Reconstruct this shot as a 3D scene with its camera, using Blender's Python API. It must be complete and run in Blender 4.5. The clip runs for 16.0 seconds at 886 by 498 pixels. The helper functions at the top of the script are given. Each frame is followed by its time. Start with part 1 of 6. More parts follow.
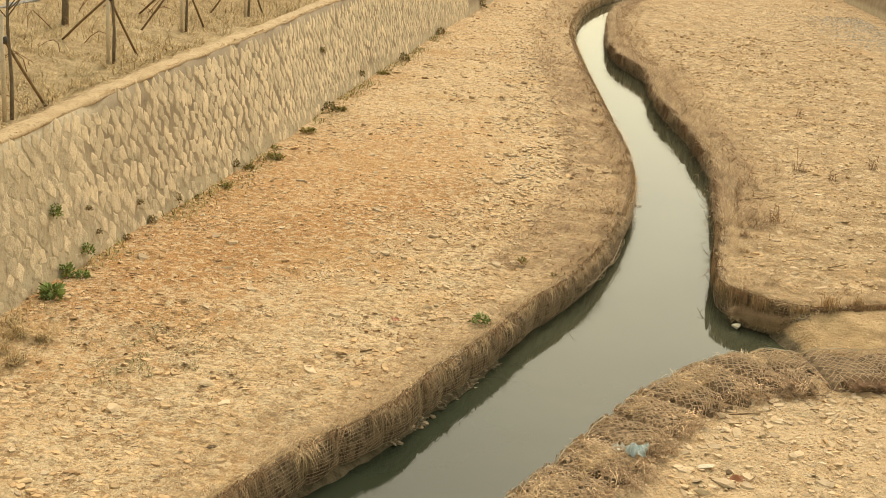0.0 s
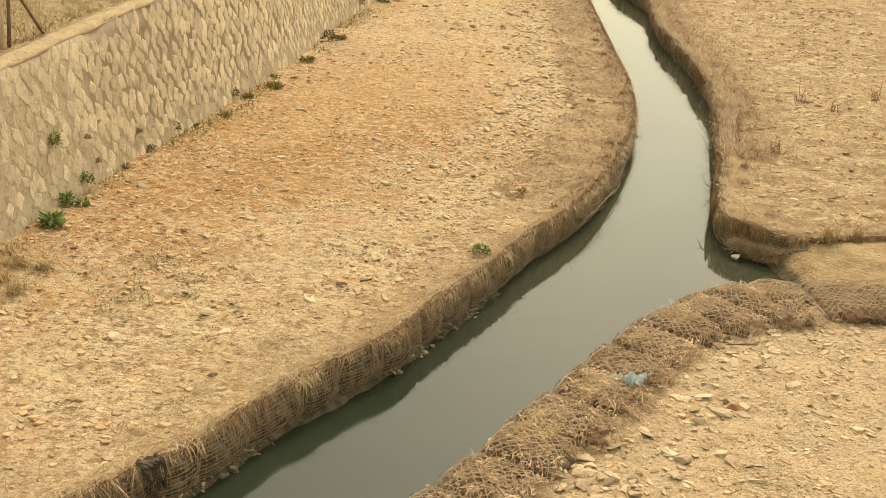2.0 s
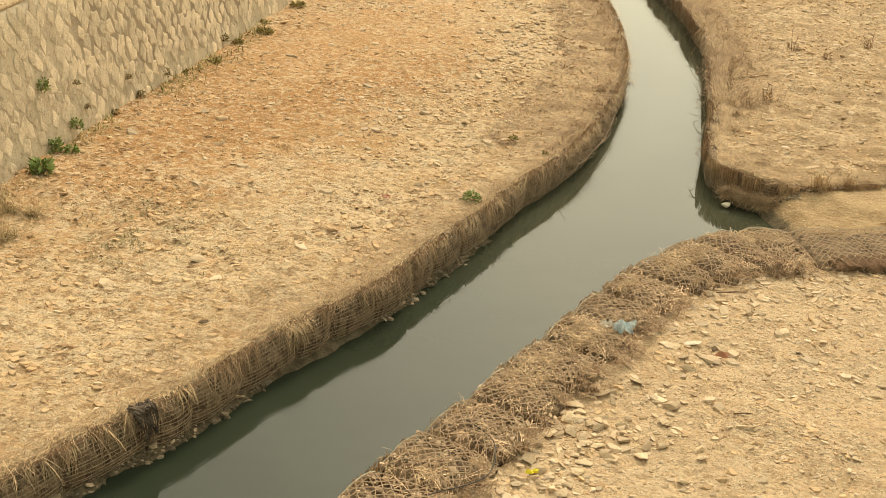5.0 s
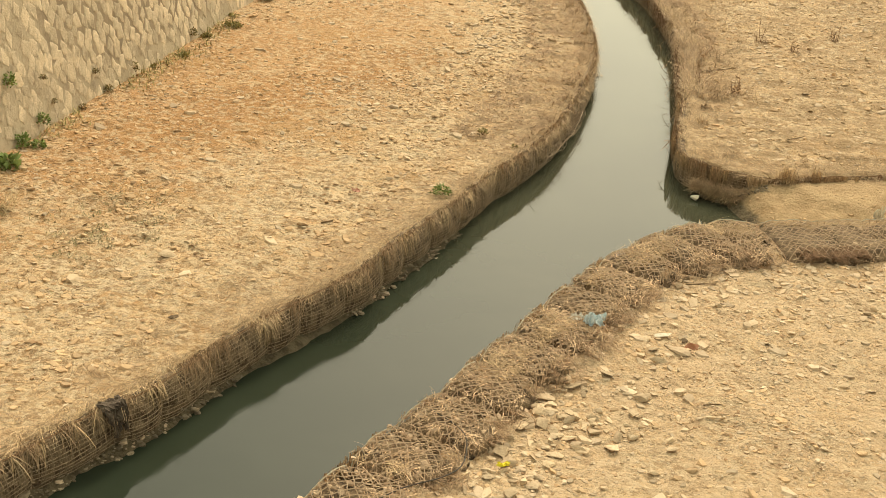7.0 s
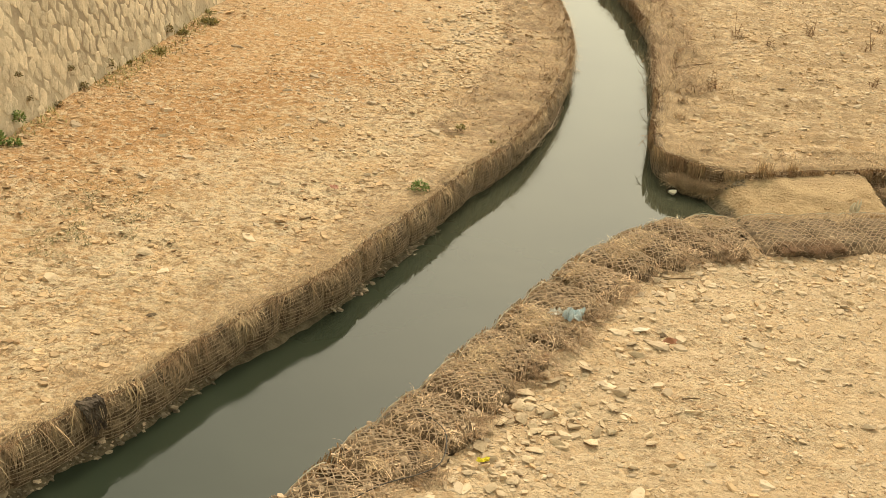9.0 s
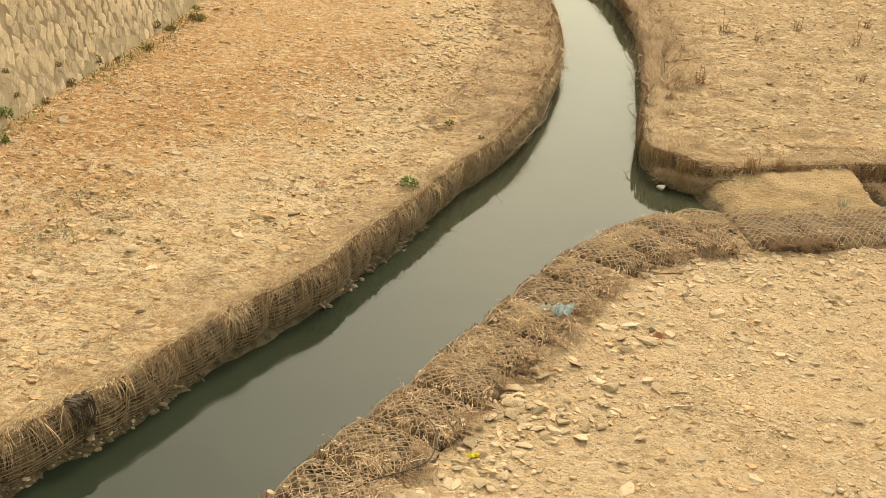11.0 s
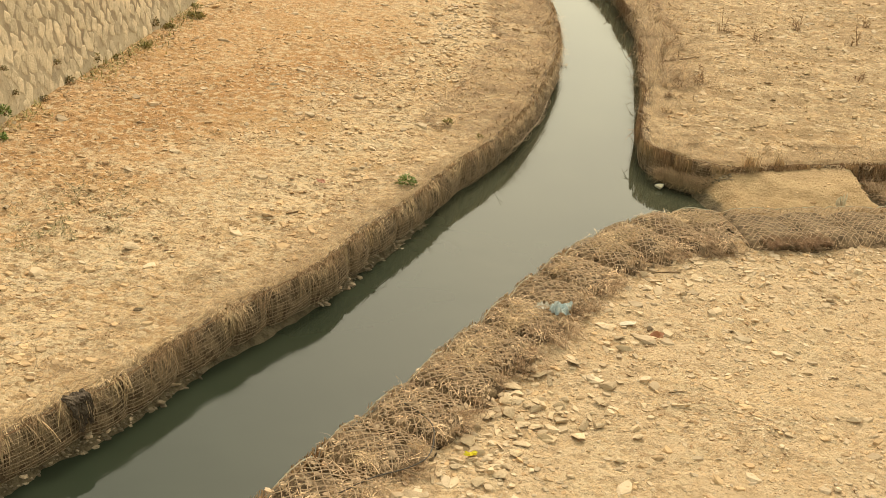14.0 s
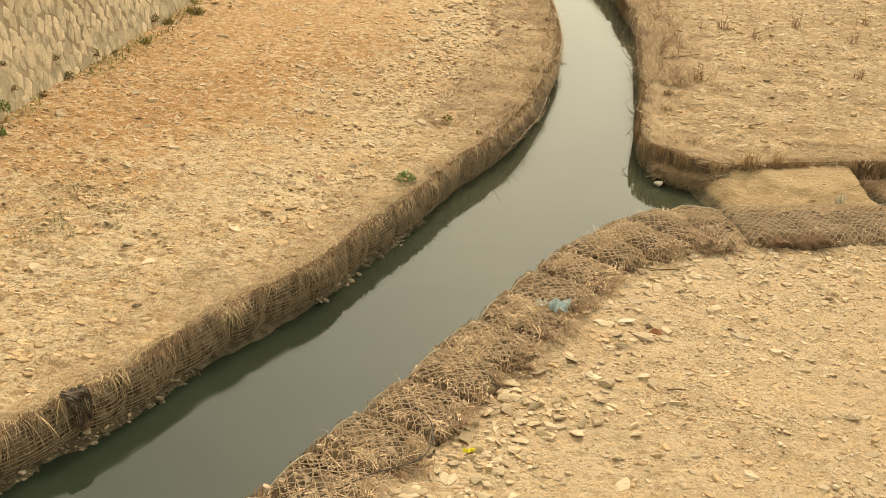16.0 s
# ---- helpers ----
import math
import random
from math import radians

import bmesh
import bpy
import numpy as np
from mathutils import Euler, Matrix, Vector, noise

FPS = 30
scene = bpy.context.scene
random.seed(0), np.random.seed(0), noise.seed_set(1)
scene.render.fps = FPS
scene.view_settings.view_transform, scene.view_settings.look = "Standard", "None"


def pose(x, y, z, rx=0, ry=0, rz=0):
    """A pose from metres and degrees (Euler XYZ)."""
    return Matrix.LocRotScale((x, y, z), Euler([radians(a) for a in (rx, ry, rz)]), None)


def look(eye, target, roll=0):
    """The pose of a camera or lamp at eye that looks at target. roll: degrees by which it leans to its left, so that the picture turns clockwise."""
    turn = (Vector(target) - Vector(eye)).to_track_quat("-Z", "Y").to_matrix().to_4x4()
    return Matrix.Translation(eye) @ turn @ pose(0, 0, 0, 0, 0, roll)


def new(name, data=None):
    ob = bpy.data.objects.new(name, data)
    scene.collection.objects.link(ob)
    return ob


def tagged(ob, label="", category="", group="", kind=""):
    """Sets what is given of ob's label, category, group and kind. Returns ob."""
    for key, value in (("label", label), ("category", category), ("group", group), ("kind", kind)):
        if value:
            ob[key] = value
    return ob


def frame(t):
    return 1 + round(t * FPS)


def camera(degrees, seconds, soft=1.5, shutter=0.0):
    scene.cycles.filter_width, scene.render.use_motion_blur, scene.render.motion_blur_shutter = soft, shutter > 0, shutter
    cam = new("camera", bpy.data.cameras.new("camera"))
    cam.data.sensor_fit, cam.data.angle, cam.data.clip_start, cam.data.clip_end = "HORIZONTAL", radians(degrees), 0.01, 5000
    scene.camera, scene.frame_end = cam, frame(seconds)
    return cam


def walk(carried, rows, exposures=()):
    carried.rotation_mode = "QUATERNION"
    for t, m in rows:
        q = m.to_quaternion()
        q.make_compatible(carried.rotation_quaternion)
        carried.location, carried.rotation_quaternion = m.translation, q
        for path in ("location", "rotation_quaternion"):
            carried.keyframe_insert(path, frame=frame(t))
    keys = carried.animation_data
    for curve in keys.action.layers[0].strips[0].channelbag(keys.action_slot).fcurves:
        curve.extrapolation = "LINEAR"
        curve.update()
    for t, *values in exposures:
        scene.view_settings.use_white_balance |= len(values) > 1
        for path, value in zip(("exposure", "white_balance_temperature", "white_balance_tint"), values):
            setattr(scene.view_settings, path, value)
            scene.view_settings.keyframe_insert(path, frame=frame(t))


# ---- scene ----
cam = camera(38.4, 16.0, soft=0.4)
EYE = (0.0, 0.0, 7.6)
# seconds, turn about x, y and z in degrees: the camera only turns where it stands
TURNS = [
    (0.0, 73.466, -3.643, 1.612), (0.5, 72.673, -3.687, 1.656), (1.0, 71.898, -3.723, 1.69),
    (1.5, 71.082, -3.794, 1.695), (2.0, 70.313, -3.825, 1.667), (2.5, 69.565, -3.873, 1.649),
    (3.0, 68.717, -3.928, 1.617), (3.5, 68.183, -3.974, 1.589), (4.0, 68.121, -4.0, 1.554),
    (6.5, 67.745, -4.267, 0.411), (7.0, 67.784, -4.303, -0.031), (7.5, 67.776, -4.312, -0.359),
    (8.0, 67.687, -4.319, -0.632), (8.5, 67.733, -4.327, -0.87), (9.0, 67.683, -4.351, -1.057),
    (11.5, 67.52, -4.398, -1.689), (12.0, 67.516, -4.446, -1.785), (12.5, 67.564, -4.438, -1.833),
    (13.0, 67.544, -4.478, -1.768), (13.5, 67.457, -4.486, -1.679), (14.0, 67.461, -4.511, -1.612),
    (14.5, 67.401, -4.539, -1.549), (15.0, 67.39, -4.605, -1.555), (15.5, 67.329, -4.633, -1.57),
    (16.0, 67.315, -4.665, -1.602),
]
walk(cam, [(t, pose(*EYE, rx, ry, rz)) for t, rx, ry, rz in TURNS], exposures=[(0.0, -0.12), (1.5, -0.08), (3.0, -0.07), (16.0, -0.07)])

# ---- light: a hazy, dusty sky and a veiled sun ----
SUN_ELEVATION, SUN_AZIMUTH = radians(42), radians(11)
world = bpy.data.worlds.new("hazy_sky")
scene.world = world
world.use_nodes = True
wt = world.node_tree
sky = wt.nodes.new("ShaderNodeTexSky")
sky.sky_type = "NISHITA"
sky.sun_disc = False
sky.sun_elevation, sky.sun_rotation = SUN_ELEVATION, SUN_AZIMUTH
sky.air_density, sky.dust_density, sky.ozone_density = 1.5, 6.0, 1.0
haze = wt.nodes.new("ShaderNodeMix")
haze.data_type = "RGBA"
haze.inputs[0].default_value = 0.52
# the haze glows in a wide aureole round the veiled sun
aim = wt.nodes.new("ShaderNodeTexCoord")
facing = wt.nodes.new("ShaderNodeVectorMath")
facing.operation = "DOT_PRODUCT"
facing.inputs[1].default_value = (math.sin(SUN_AZIMUTH) * math.cos(SUN_ELEVATION), math.cos(SUN_AZIMUTH) * math.cos(SUN_ELEVATION), math.sin(SUN_ELEVATION))
wt.links.new(aim.outputs["Generated"], facing.inputs[0])
wide = wt.nodes.new("ShaderNodeMapRange")
wide.inputs["From Min"].default_value, wide.inputs["From Max"].default_value = -0.4, 1.0
wt.links.new(facing.outputs["Value"], wide.inputs["Value"])
glow = wt.nodes.new("ShaderNodeMix")
glow.data_type = "RGBA"
glow.inputs[6].default_value, glow.inputs[7].default_value = (7.5, 7.1, 5.0, 1), (14.6, 14.1, 9.3, 1)
wt.links.new(wide.outputs["Result"], glow.inputs[0])
# and pales towards the horizon
aloft = wt.nodes.new("ShaderNodeSeparateXYZ")
wt.links.new(aim.outputs["Generated"], aloft.inputs[0])
low = wt.nodes.new("ShaderNodeMapRange")
low.inputs["From Min"].default_value, low.inputs["From Max"].default_value = 0.15, 0.65
low.inputs["To Min"].default_value, low.inputs["To Max"].default_value = 1.02, 0.9
wt.links.new(aloft.outputs["Z"], low.inputs["Value"])
pale = wt.nodes.new("ShaderNodeVectorMath")
pale.operation = "SCALE"
wt.links.new(glow.outputs[2], pale.inputs[0])
wt.links.new(low.outputs["Result"], pale.inputs["Scale"])
wt.links.new(pale.outputs[0], haze.inputs[7])
wt.links.new(sky.outputs[0], haze.inputs[6])
wt.links.new(haze.outputs[2], wt.nodes["Background"].inputs[0])
wt.nodes["Background"].inputs[1].default_value = 0.152

sun_data = bpy.data.lights.new("sun", "SUN")
sun_data.energy, sun_data.angle, sun_data.color = 2.85, radians(9), (1.0, 0.87, 0.70)
sun = new("sun", sun_data)
to_sun = Vector((math.sin(SUN_AZIMUTH) * math.cos(SUN_ELEVATION), math.cos(SUN_AZIMUTH) * math.cos(SUN_ELEVATION), math.sin(SUN_ELEVATION)))
sun.matrix_world = look(to_sun * 60, (0, 0, 0))


# ---- materials ----
def nodes_of(name):
    mat = bpy.data.materials.new(name)
    mat.use_nodes = True
    t = mat.node_tree
    return mat, t, t.nodes["Principled BSDF"]


def tex_noise(t, vec, scale, detail=4.0, rough=0.55):
    n = t.nodes.new("ShaderNodeTexNoise")
    n.inputs["Scale"].default_value, n.inputs["Detail"].default_value, n.inputs["Roughness"].default_value = scale, detail, rough
    t.links.new(vec, n.inputs["Vector"])
    return n.outputs["Fac"]


def ramp(t, fac, lo, hi):
    n = t.nodes.new("ShaderNodeMapRange")
    n.interpolation_type = "SMOOTHSTEP"
    n.inputs["From Min"].default_value, n.inputs["From Max"].default_value = lo, hi
    t.links.new(fac, n.inputs["Value"])
    return n.outputs["Result"]


def mixed(t, fac, a, b):
    n = t.nodes.new("ShaderNodeMix")
    n.data_type = "RGBA"
    for value, slot in ((fac, 0), (a, 6), (b, 7)):
        if isinstance(value, (int, float)):
            n.inputs[slot].default_value = value
        elif isinstance(value, tuple):
            n.inputs[slot].default_value = (*value, 1)
        else:
            t.links.new(value, n.inputs[slot])
    return n.outputs[2]


def sums(t, op, a, b):
    n = t.nodes.new("ShaderNodeMath")
    n.operation = op
    for k, value in enumerate((a, b)):
        if isinstance(value, (int, float)):
            n.inputs[k].default_value = value
        else:
            t.links.new(value, n.inputs[k])
    return n.outputs[0]


def bumped(t, shader, height, strength, distance):
    n = t.nodes.new("ShaderNodeBump")
    n.inputs["Strength"].default_value, n.inputs["Distance"].default_value = strength, distance
    t.links.new(height, n.inputs["Height"])
    t.links.new(n.outputs[0], shader.inputs["Normal"])


def flakes(t, vec, scale):
    """Random value for each flake of a broken surface, between 0 and 1."""
    n = t.nodes.new("ShaderNodeTexVoronoi")
    n.inputs["Scale"].default_value, n.inputs["Randomness"].default_value = scale, 1.0
    t.links.new(vec, n.inputs["Vector"])
    split = t.nodes.new("ShaderNodeSeparateColor")
    t.links.new(n.outputs["Color"], split.inputs[0])
    return split.outputs[0], split.outputs[1], n.outputs["Distance"]


def where(t):
    return t.nodes.new("ShaderNodeNewGeometry").outputs["Position"]


def speckled(name, a, b, c, scale, rough=0.9, bump=0.01, island=False, objects=False, spread=0.5, smear=None):
    """Two scales of noise between three colours, and a brightness of its own for each island or object."""
    mat, t, sh = nodes_of(name)
    p = where(t)
    col = mixed(t, ramp(t, tex_noise(t, p, scale), 0.35, 0.65), a, b)
    col = mixed(t, ramp(t, tex_noise(t, p, scale * 6.3, 3), 0.5, 0.75), col, c)
    if smear:
        col = mixed(t, ramp(t, tex_noise(t, p, 4.2, 6, 0.7), 0.44 if objects else 0.54, 0.66), col, smear)
    if island or objects:
        r = t.nodes.new("ShaderNodeNewGeometry").outputs["Random Per Island"] if island else t.nodes.new("ShaderNodeObjectInfo").outputs["Random"]
        hsv = t.nodes.new("ShaderNodeHueSaturation")
        m = t.nodes.new("ShaderNodeMapRange")
        m.inputs["To Min"].default_value, m.inputs["To Max"].default_value = 1 - spread, 1 + spread
        t.links.new(r, m.inputs["Value"])
        t.links.new(m.outputs["Result"], hsv.inputs["Value"])
        t.links.new(col, hsv.inputs["Color"])
        col = hsv.outputs["Color"]
    t.links.new(col, sh.inputs["Base Color"])
    sh.inputs["Roughness"].default_value = rough
    sh.inputs["Specular IOR Level"].default_value = 0.2
    if bump:
        bumped(t, sh, tex_noise(t, p, scale * 9, 4), 0.6, bump)
    return mat


def ground_material():
    """Dry ochre soil with pale dust, an orange silty band on the far bank and dark wet mud by the water."""
    mat, t, sh = nodes_of("dry_soil")
    p = where(t)
    col = mixed(t, ramp(t, tex_noise(t, p, 0.45, 5), 0.38, 0.62), (0.60, 0.397, 0.203), (0.68, 0.475, 0.264))

    def patch(x, y, turn, wide, long, uneven):
        """An elongated patch with frayed edges, 1 in its middle."""
        place = t.nodes.new("ShaderNodeMapping")
        place.vector_type = "TEXTURE"
        place.inputs["Location"].default_value = (x, y, 0)
        place.inputs["Rotation"].default_value = (0, 0, radians(turn))
        place.inputs["Scale"].default_value = (wide, long, 5)
        t.links.new(p, place.inputs["Vector"])
        ball = t.nodes.new("ShaderNodeTexGradient")
        ball.gradient_type = "SPHERICAL"
        t.links.new(place.outputs[0], ball.inputs["Vector"])
        return sums(t, "ADD", ball.outputs["Fac"], sums(t, "MULTIPLY", sums(t, "SUBTRACT", tex_noise(t, p, 1.1, 8, 0.75), 0.5), uneven))

    band = patch(-3.6, 29.0, -18, 4.8, 15.0, 2.2)
    streak = patch(-3.0, 26.6, -31, 1.9, 10.5, 1.8)
    col = mixed(t, sums(t, "MULTIPLY", ramp(t, band, 0.0, 0.6), 0.6), col, (0.47, 0.235, 0.08))
    col = mixed(t, ramp(t, tex_noise(t, p, 2.6, 6, 0.7), 0.52, 0.72), col, (0.60, 0.455, 0.275))
    col = mixed(t, ramp(t, tex_noise(t, p, 7.0, 6, 0.7), 0.55, 0.70), col, (0.31, 0.20, 0.095))
    col = mixed(t, sums(t, "MULTIPLY", ramp(t, tex_noise(t, p, 22.0, 4, 0.6), 0.52, 0.66), 0.4), col, (0.64, 0.495, 0.31))
    col = mixed(t, sums(t, "MULTIPLY", ramp(t, tex_noise(t, p, 15.0, 4, 0.6), 0.57, 0.68), 0.35), col, (0.24, 0.15, 0.075))
    # broken flakes of shale at two sizes, pale and dark, where the ground is stony
    split = t.nodes.new("ShaderNodeSeparateXYZ")
    t.links.new(p, split.inputs[0])
    silt = sums(t, "MULTIPLY", ramp(t, split.outputs["X"], 5.7, 6.2), sums(t, "MULTIPLY", ramp(t, split.outputs["Y"], 20.3, 20.8), ramp(t, split.outputs["Y"], 24.0, 23.7)))
    firm = sums(t, "SUBTRACT", 1.0, sums(t, "MULTIPLY", silt, 0.65))
    stony = sums(t, "MULTIPLY", firm, ramp(t, tex_noise(t, p, 0.8, 4, 0.6), 0.36, 0.58))
    a1, a2, ad = flakes(t, p, 9.5)
    c1, c2, cd = flakes(t, p, 4.6)
    col = mixed(t, sums(t, "MULTIPLY", ramp(t, c1, 0.66, 0.74), sums(t, "MULTIPLY", stony, 0.5)), col, (0.60, 0.465, 0.29))
    col = mixed(t, sums(t, "MULTIPLY", ramp(t, c2, 0.76, 0.82), sums(t, "MULTIPLY", stony, 0.5)), col, (0.35, 0.225, 0.115))
    b1, b2, bd = flakes(t, p, 21.0)
    col = mixed(t, sums(t, "MULTIPLY", ramp(t, a1, 0.62, 0.72), sums(t, "MULTIPLY", stony, 0.75)), col, (0.63, 0.48, 0.295))
    col = mixed(t, sums(t, "MULTIPLY", ramp(t, a2, 0.80, 0.86), sums(t, "MULTIPLY", stony, 0.65)), col, (0.27, 0.17, 0.085))
    col = mixed(t, sums(t, "MULTIPLY", ramp(t, b1, 0.70, 0.78), sums(t, "MULTIPLY", firm, 0.4)), col, (0.66, 0.52, 0.335))
    col = mixed(t, sums(t, "MULTIPLY", ramp(t, b2, 0.78, 0.86), sums(t, "MULTIPLY", firm, 0.35)), col, (0.22, 0.14, 0.075))
    col = mixed(t, sums(t, "MULTIPLY", ramp(t, band, 0.0, 0.7), 0.54), col, (0.54, 0.292, 0.115))
    col = mixed(t, sums(t, "MULTIPLY", ramp(t, streak, 0.1, 0.7), 0.6), col, (0.42, 0.212, 0.075))
    # shade of hollows between clods put into the colour as spots, and pale crumbs
    col = mixed(t, sums(t, "MULTIPLY", firm, sums(t, "MULTIPLY", ramp(t, tex_noise(t, p, 5.0, 3, 0.6), 0.54, 0.60), 0.6)), col, (0.29, 0.175, 0.08))
    col = mixed(t, sums(t, "MULTIPLY", firm, sums(t, "MULTIPLY", ramp(t, tex_noise(t, p, 6.2, 3, 0.6), 0.52, 0.59), 0.6)), col, (0.685, 0.53, 0.325))
    # rusty and brown stains that wander over the banks
    col = mixed(t, sums(t, "MULTIPLY", firm, sums(t, "MULTIPLY", ramp(t, tex_noise(t, p, 0.28, 7, 0.7), 0.50, 0.66), 0.5)), col, (0.46, 0.265, 0.105))
    col = mixed(t, sums(t, "MULTIPLY", ramp(t, tex_noise(t, p, 0.75, 7, 0.72), 0.56, 0.70), 0.22), col, (0.38, 0.245, 0.12))
    col = mixed(t, sums(t, "MULTIPLY", silt, 0.75), col, mixed(t, ramp(t, tex_noise(t, p, 1.6, 5, 0.65), 0.4, 0.6), (0.355, 0.235, 0.115), (0.47, 0.325, 0.168)))
    # pale sandy gravel on the near bank
    lean = sums(t, "SUBTRACT", split.outputs["X"], sums(t, "MULTIPLY", split.outputs["Y"], 0.65))
    sandy = sums(t, "MULTIPLY", ramp(t, lean, -8.2, -7.4), ramp(t, split.outputs["Y"], 22.0, 20.6))
    col = mixed(t, sums(t, "MULTIPLY", sandy, sums(t, "ADD", 0.25, sums(t, "MULTIPLY", ramp(t, tex_noise(t, p, 1.2, 6, 0.7), 0.4, 0.6), 0.4))), col, (0.615, 0.437, 0.26))
    # littered topsoil on the flat bank and on the terrace, dark mud by the water
    flat_bank = sums(t, "MULTIPLY", ramp(t, split.outputs["X"], 5.0, 6.0), ramp(t, split.outputs["Y"], 23.0, 24.5))
    litter = sums(t, "MULTIPLY", flat_bank, ramp(t, tex_noise(t, p, 1.4, 5, 0.7), 0.40, 0.62))
    col = mixed(t, sums(t, "MULTIPLY", litter, 0.85), col, (0.35, 0.232, 0.12))
    col = mixed(t, sums(t, "MULTIPLY", ramp(t, split.outputs["Z"], 2.3, 2.6), 0.8), col, mixed(t, ramp(t, tex_noise(t, p, 2.2, 6, 0.7), 0.4, 0.6), (0.33, 0.235, 0.118), (0.49, 0.365, 0.20)))
    wet = sums(t, "ADD", split.outputs["Z"], sums(t, "MULTIPLY", tex_noise(t, p, 3.0), 0.10))
    col = mixed(t, ramp(t, wet, -0.33, -0.44), col, mixed(t, ramp(t, tex_noise(t, p, 5.0, 6, 0.7), 0.4, 0.6), (0.10, 0.076, 0.044), (0.19, 0.144, 0.083)))
    t.links.new(col, sh.inputs["Base Color"])
    sh.inputs["Roughness"].default_value = 0.95
    sh.inputs["Specular IOR Level"].default_value = 0.152
    lumps = sums(t, "ADD", sums(t, "ADD", tex_noise(t, p, 6.0, 8, 0.7), sums(t, "MULTIPLY", tex_noise(t, p, 11.0, 3, 0.6), 0.7)), sums(t, "MULTIPLY", tex_noise(t, p, 30.0, 5, 0.7), 0.5))
    chips = sums(t, "ADD", sums(t, "MULTIPLY", sums(t, "SUBTRACT", sums(t, "ADD", a1, sums(t, "MULTIPLY", c1, 0.8)), ad), 0.35), sums(t, "MULTIPLY", sums(t, "SUBTRACT", b1, bd), 0.16))
    bumped(t, sh, sums(t, "MULTIPLY", sums(t, "ADD", lumps, chips), sums(t, "SUBTRACT", 1.0, sums(t, "MULTIPLY", silt, 0.1))), 1.0, 0.06)
    return mat


def mortar_material():
    """Lime mortar, thickly smeared on the near stretch of the wall, raked out and brown further on."""
    mat, t, sh = nodes_of("wall_mortar")
    p = where(t)
    split = t.nodes.new("ShaderNodeSeparateXYZ")
    t.links.new(p, split.inputs[0])
    fresh = mixed(t, ramp(t, tex_noise(t, p, 1.4), 0.35, 0.65), (0.455, 0.365, 0.243), (0.53, 0.428, 0.288))
    raked = mixed(t, ramp(t, tex_noise(t, p, 1.4), 0.35, 0.65), (0.27, 0.205, 0.135), (0.35, 0.27, 0.178))
    far = sums(t, "ADD", split.outputs["Y"], sums(t, "MULTIPLY", sums(t, "SUBTRACT", tex_noise(t, p, 0.6, 5), 0.5), 9.0))
    low = ramp(t, sums(t, "ADD", split.outputs["Z"], sums(t, "MULTIPLY", tex_noise(t, p, 1.5, 4), 0.4)), 0.45, 0.9)
    col = mixed(t, sums(t, "MULTIPLY", ramp(t, far, 22.5, 26.5), low), fresh, raked)
    col = mixed(t, ramp(t, tex_noise(t, p, 9.0, 3), 0.5, 0.75), col, (0.33, 0.25, 0.16))
    t.links.new(col, sh.inputs["Base Color"])
    sh.inputs["Roughness"].default_value = 0.9
    sh.inputs["Specular IOR Level"].default_value = 0.2
    bumped(t, sh, tex_noise(t, p, 12.0, 4), 0.6, 0.02)
    return mat


def water_material():
    """Still, murky, grey-green stream water with faint ripples; silt and reflected sky pale its colour upstream."""
    mat, t, sh = nodes_of("murky_water")
    p = where(t)
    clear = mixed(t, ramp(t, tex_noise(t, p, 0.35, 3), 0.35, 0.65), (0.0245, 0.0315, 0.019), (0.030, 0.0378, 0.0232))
    # raised base colour upstream: milky silt, plus sky reflection put into the colour
    tinted = mixed(t, ramp(t, tex_noise(t, p, 0.5, 3), 0.35, 0.65), (0.055, 0.0555, 0.0335), (0.067, 0.0672, 0.0405))
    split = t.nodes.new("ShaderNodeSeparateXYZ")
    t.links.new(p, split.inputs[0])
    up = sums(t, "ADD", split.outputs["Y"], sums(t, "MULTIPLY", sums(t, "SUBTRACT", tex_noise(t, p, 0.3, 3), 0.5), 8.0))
    t.links.new(mixed(t, ramp(t, up, 13.0, 27.0), clear, tinted), sh.inputs["Base Color"])
    sh.inputs["Roughness"].default_value = 0.0
    sh.inputs["IOR"].default_value = 1.33
    bumped(t, sh, tex_noise(t, p, 2.0, 2, 0.5), 0.05, 0.012)
    return mat


SOIL = ground_material()
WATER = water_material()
MORTAR = mortar_material()
WALL_STONE = speckled("wall_stone", (0.61, 0.49, 0.325), (0.69, 0.56, 0.385), (0.50, 0.395, 0.255), 3.5, bump=0.016, objects=True, spread=0.2, smear=(0.44, 0.35, 0.235))
FAR_STONE = speckled("wall_stone_far", (0.63, 0.507, 0.337), (0.71, 0.58, 0.40), (0.52, 0.41, 0.265), 3.5, bump=0.016, island=True, spread=0.2, smear=(0.44, 0.35, 0.235))
COPING = speckled("dusty_coping", (0.42, 0.295, 0.16), (0.50, 0.365, 0.21), (0.29, 0.20, 0.105), 2.6, bump=0.04)
FILL = speckled("gabion_fill", (0.085, 0.055, 0.032), (0.25, 0.17, 0.095), (0.41, 0.292, 0.165), 6.0, bump=0.06)
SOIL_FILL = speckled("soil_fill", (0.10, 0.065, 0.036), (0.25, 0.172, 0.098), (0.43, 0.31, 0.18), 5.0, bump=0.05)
WIRE = speckled("rusty_wire", (0.31, 0.215, 0.125), (0.41, 0.295, 0.18), (0.17, 0.11, 0.06), 9.0, rough=0.7, bump=0)
STRAW = speckled("dry_straw", (0.465, 0.315, 0.163), (0.56, 0.40, 0.225), (0.30, 0.20, 0.105), 2.5, rough=0.8, bump=0, island=True, spread=0.5)
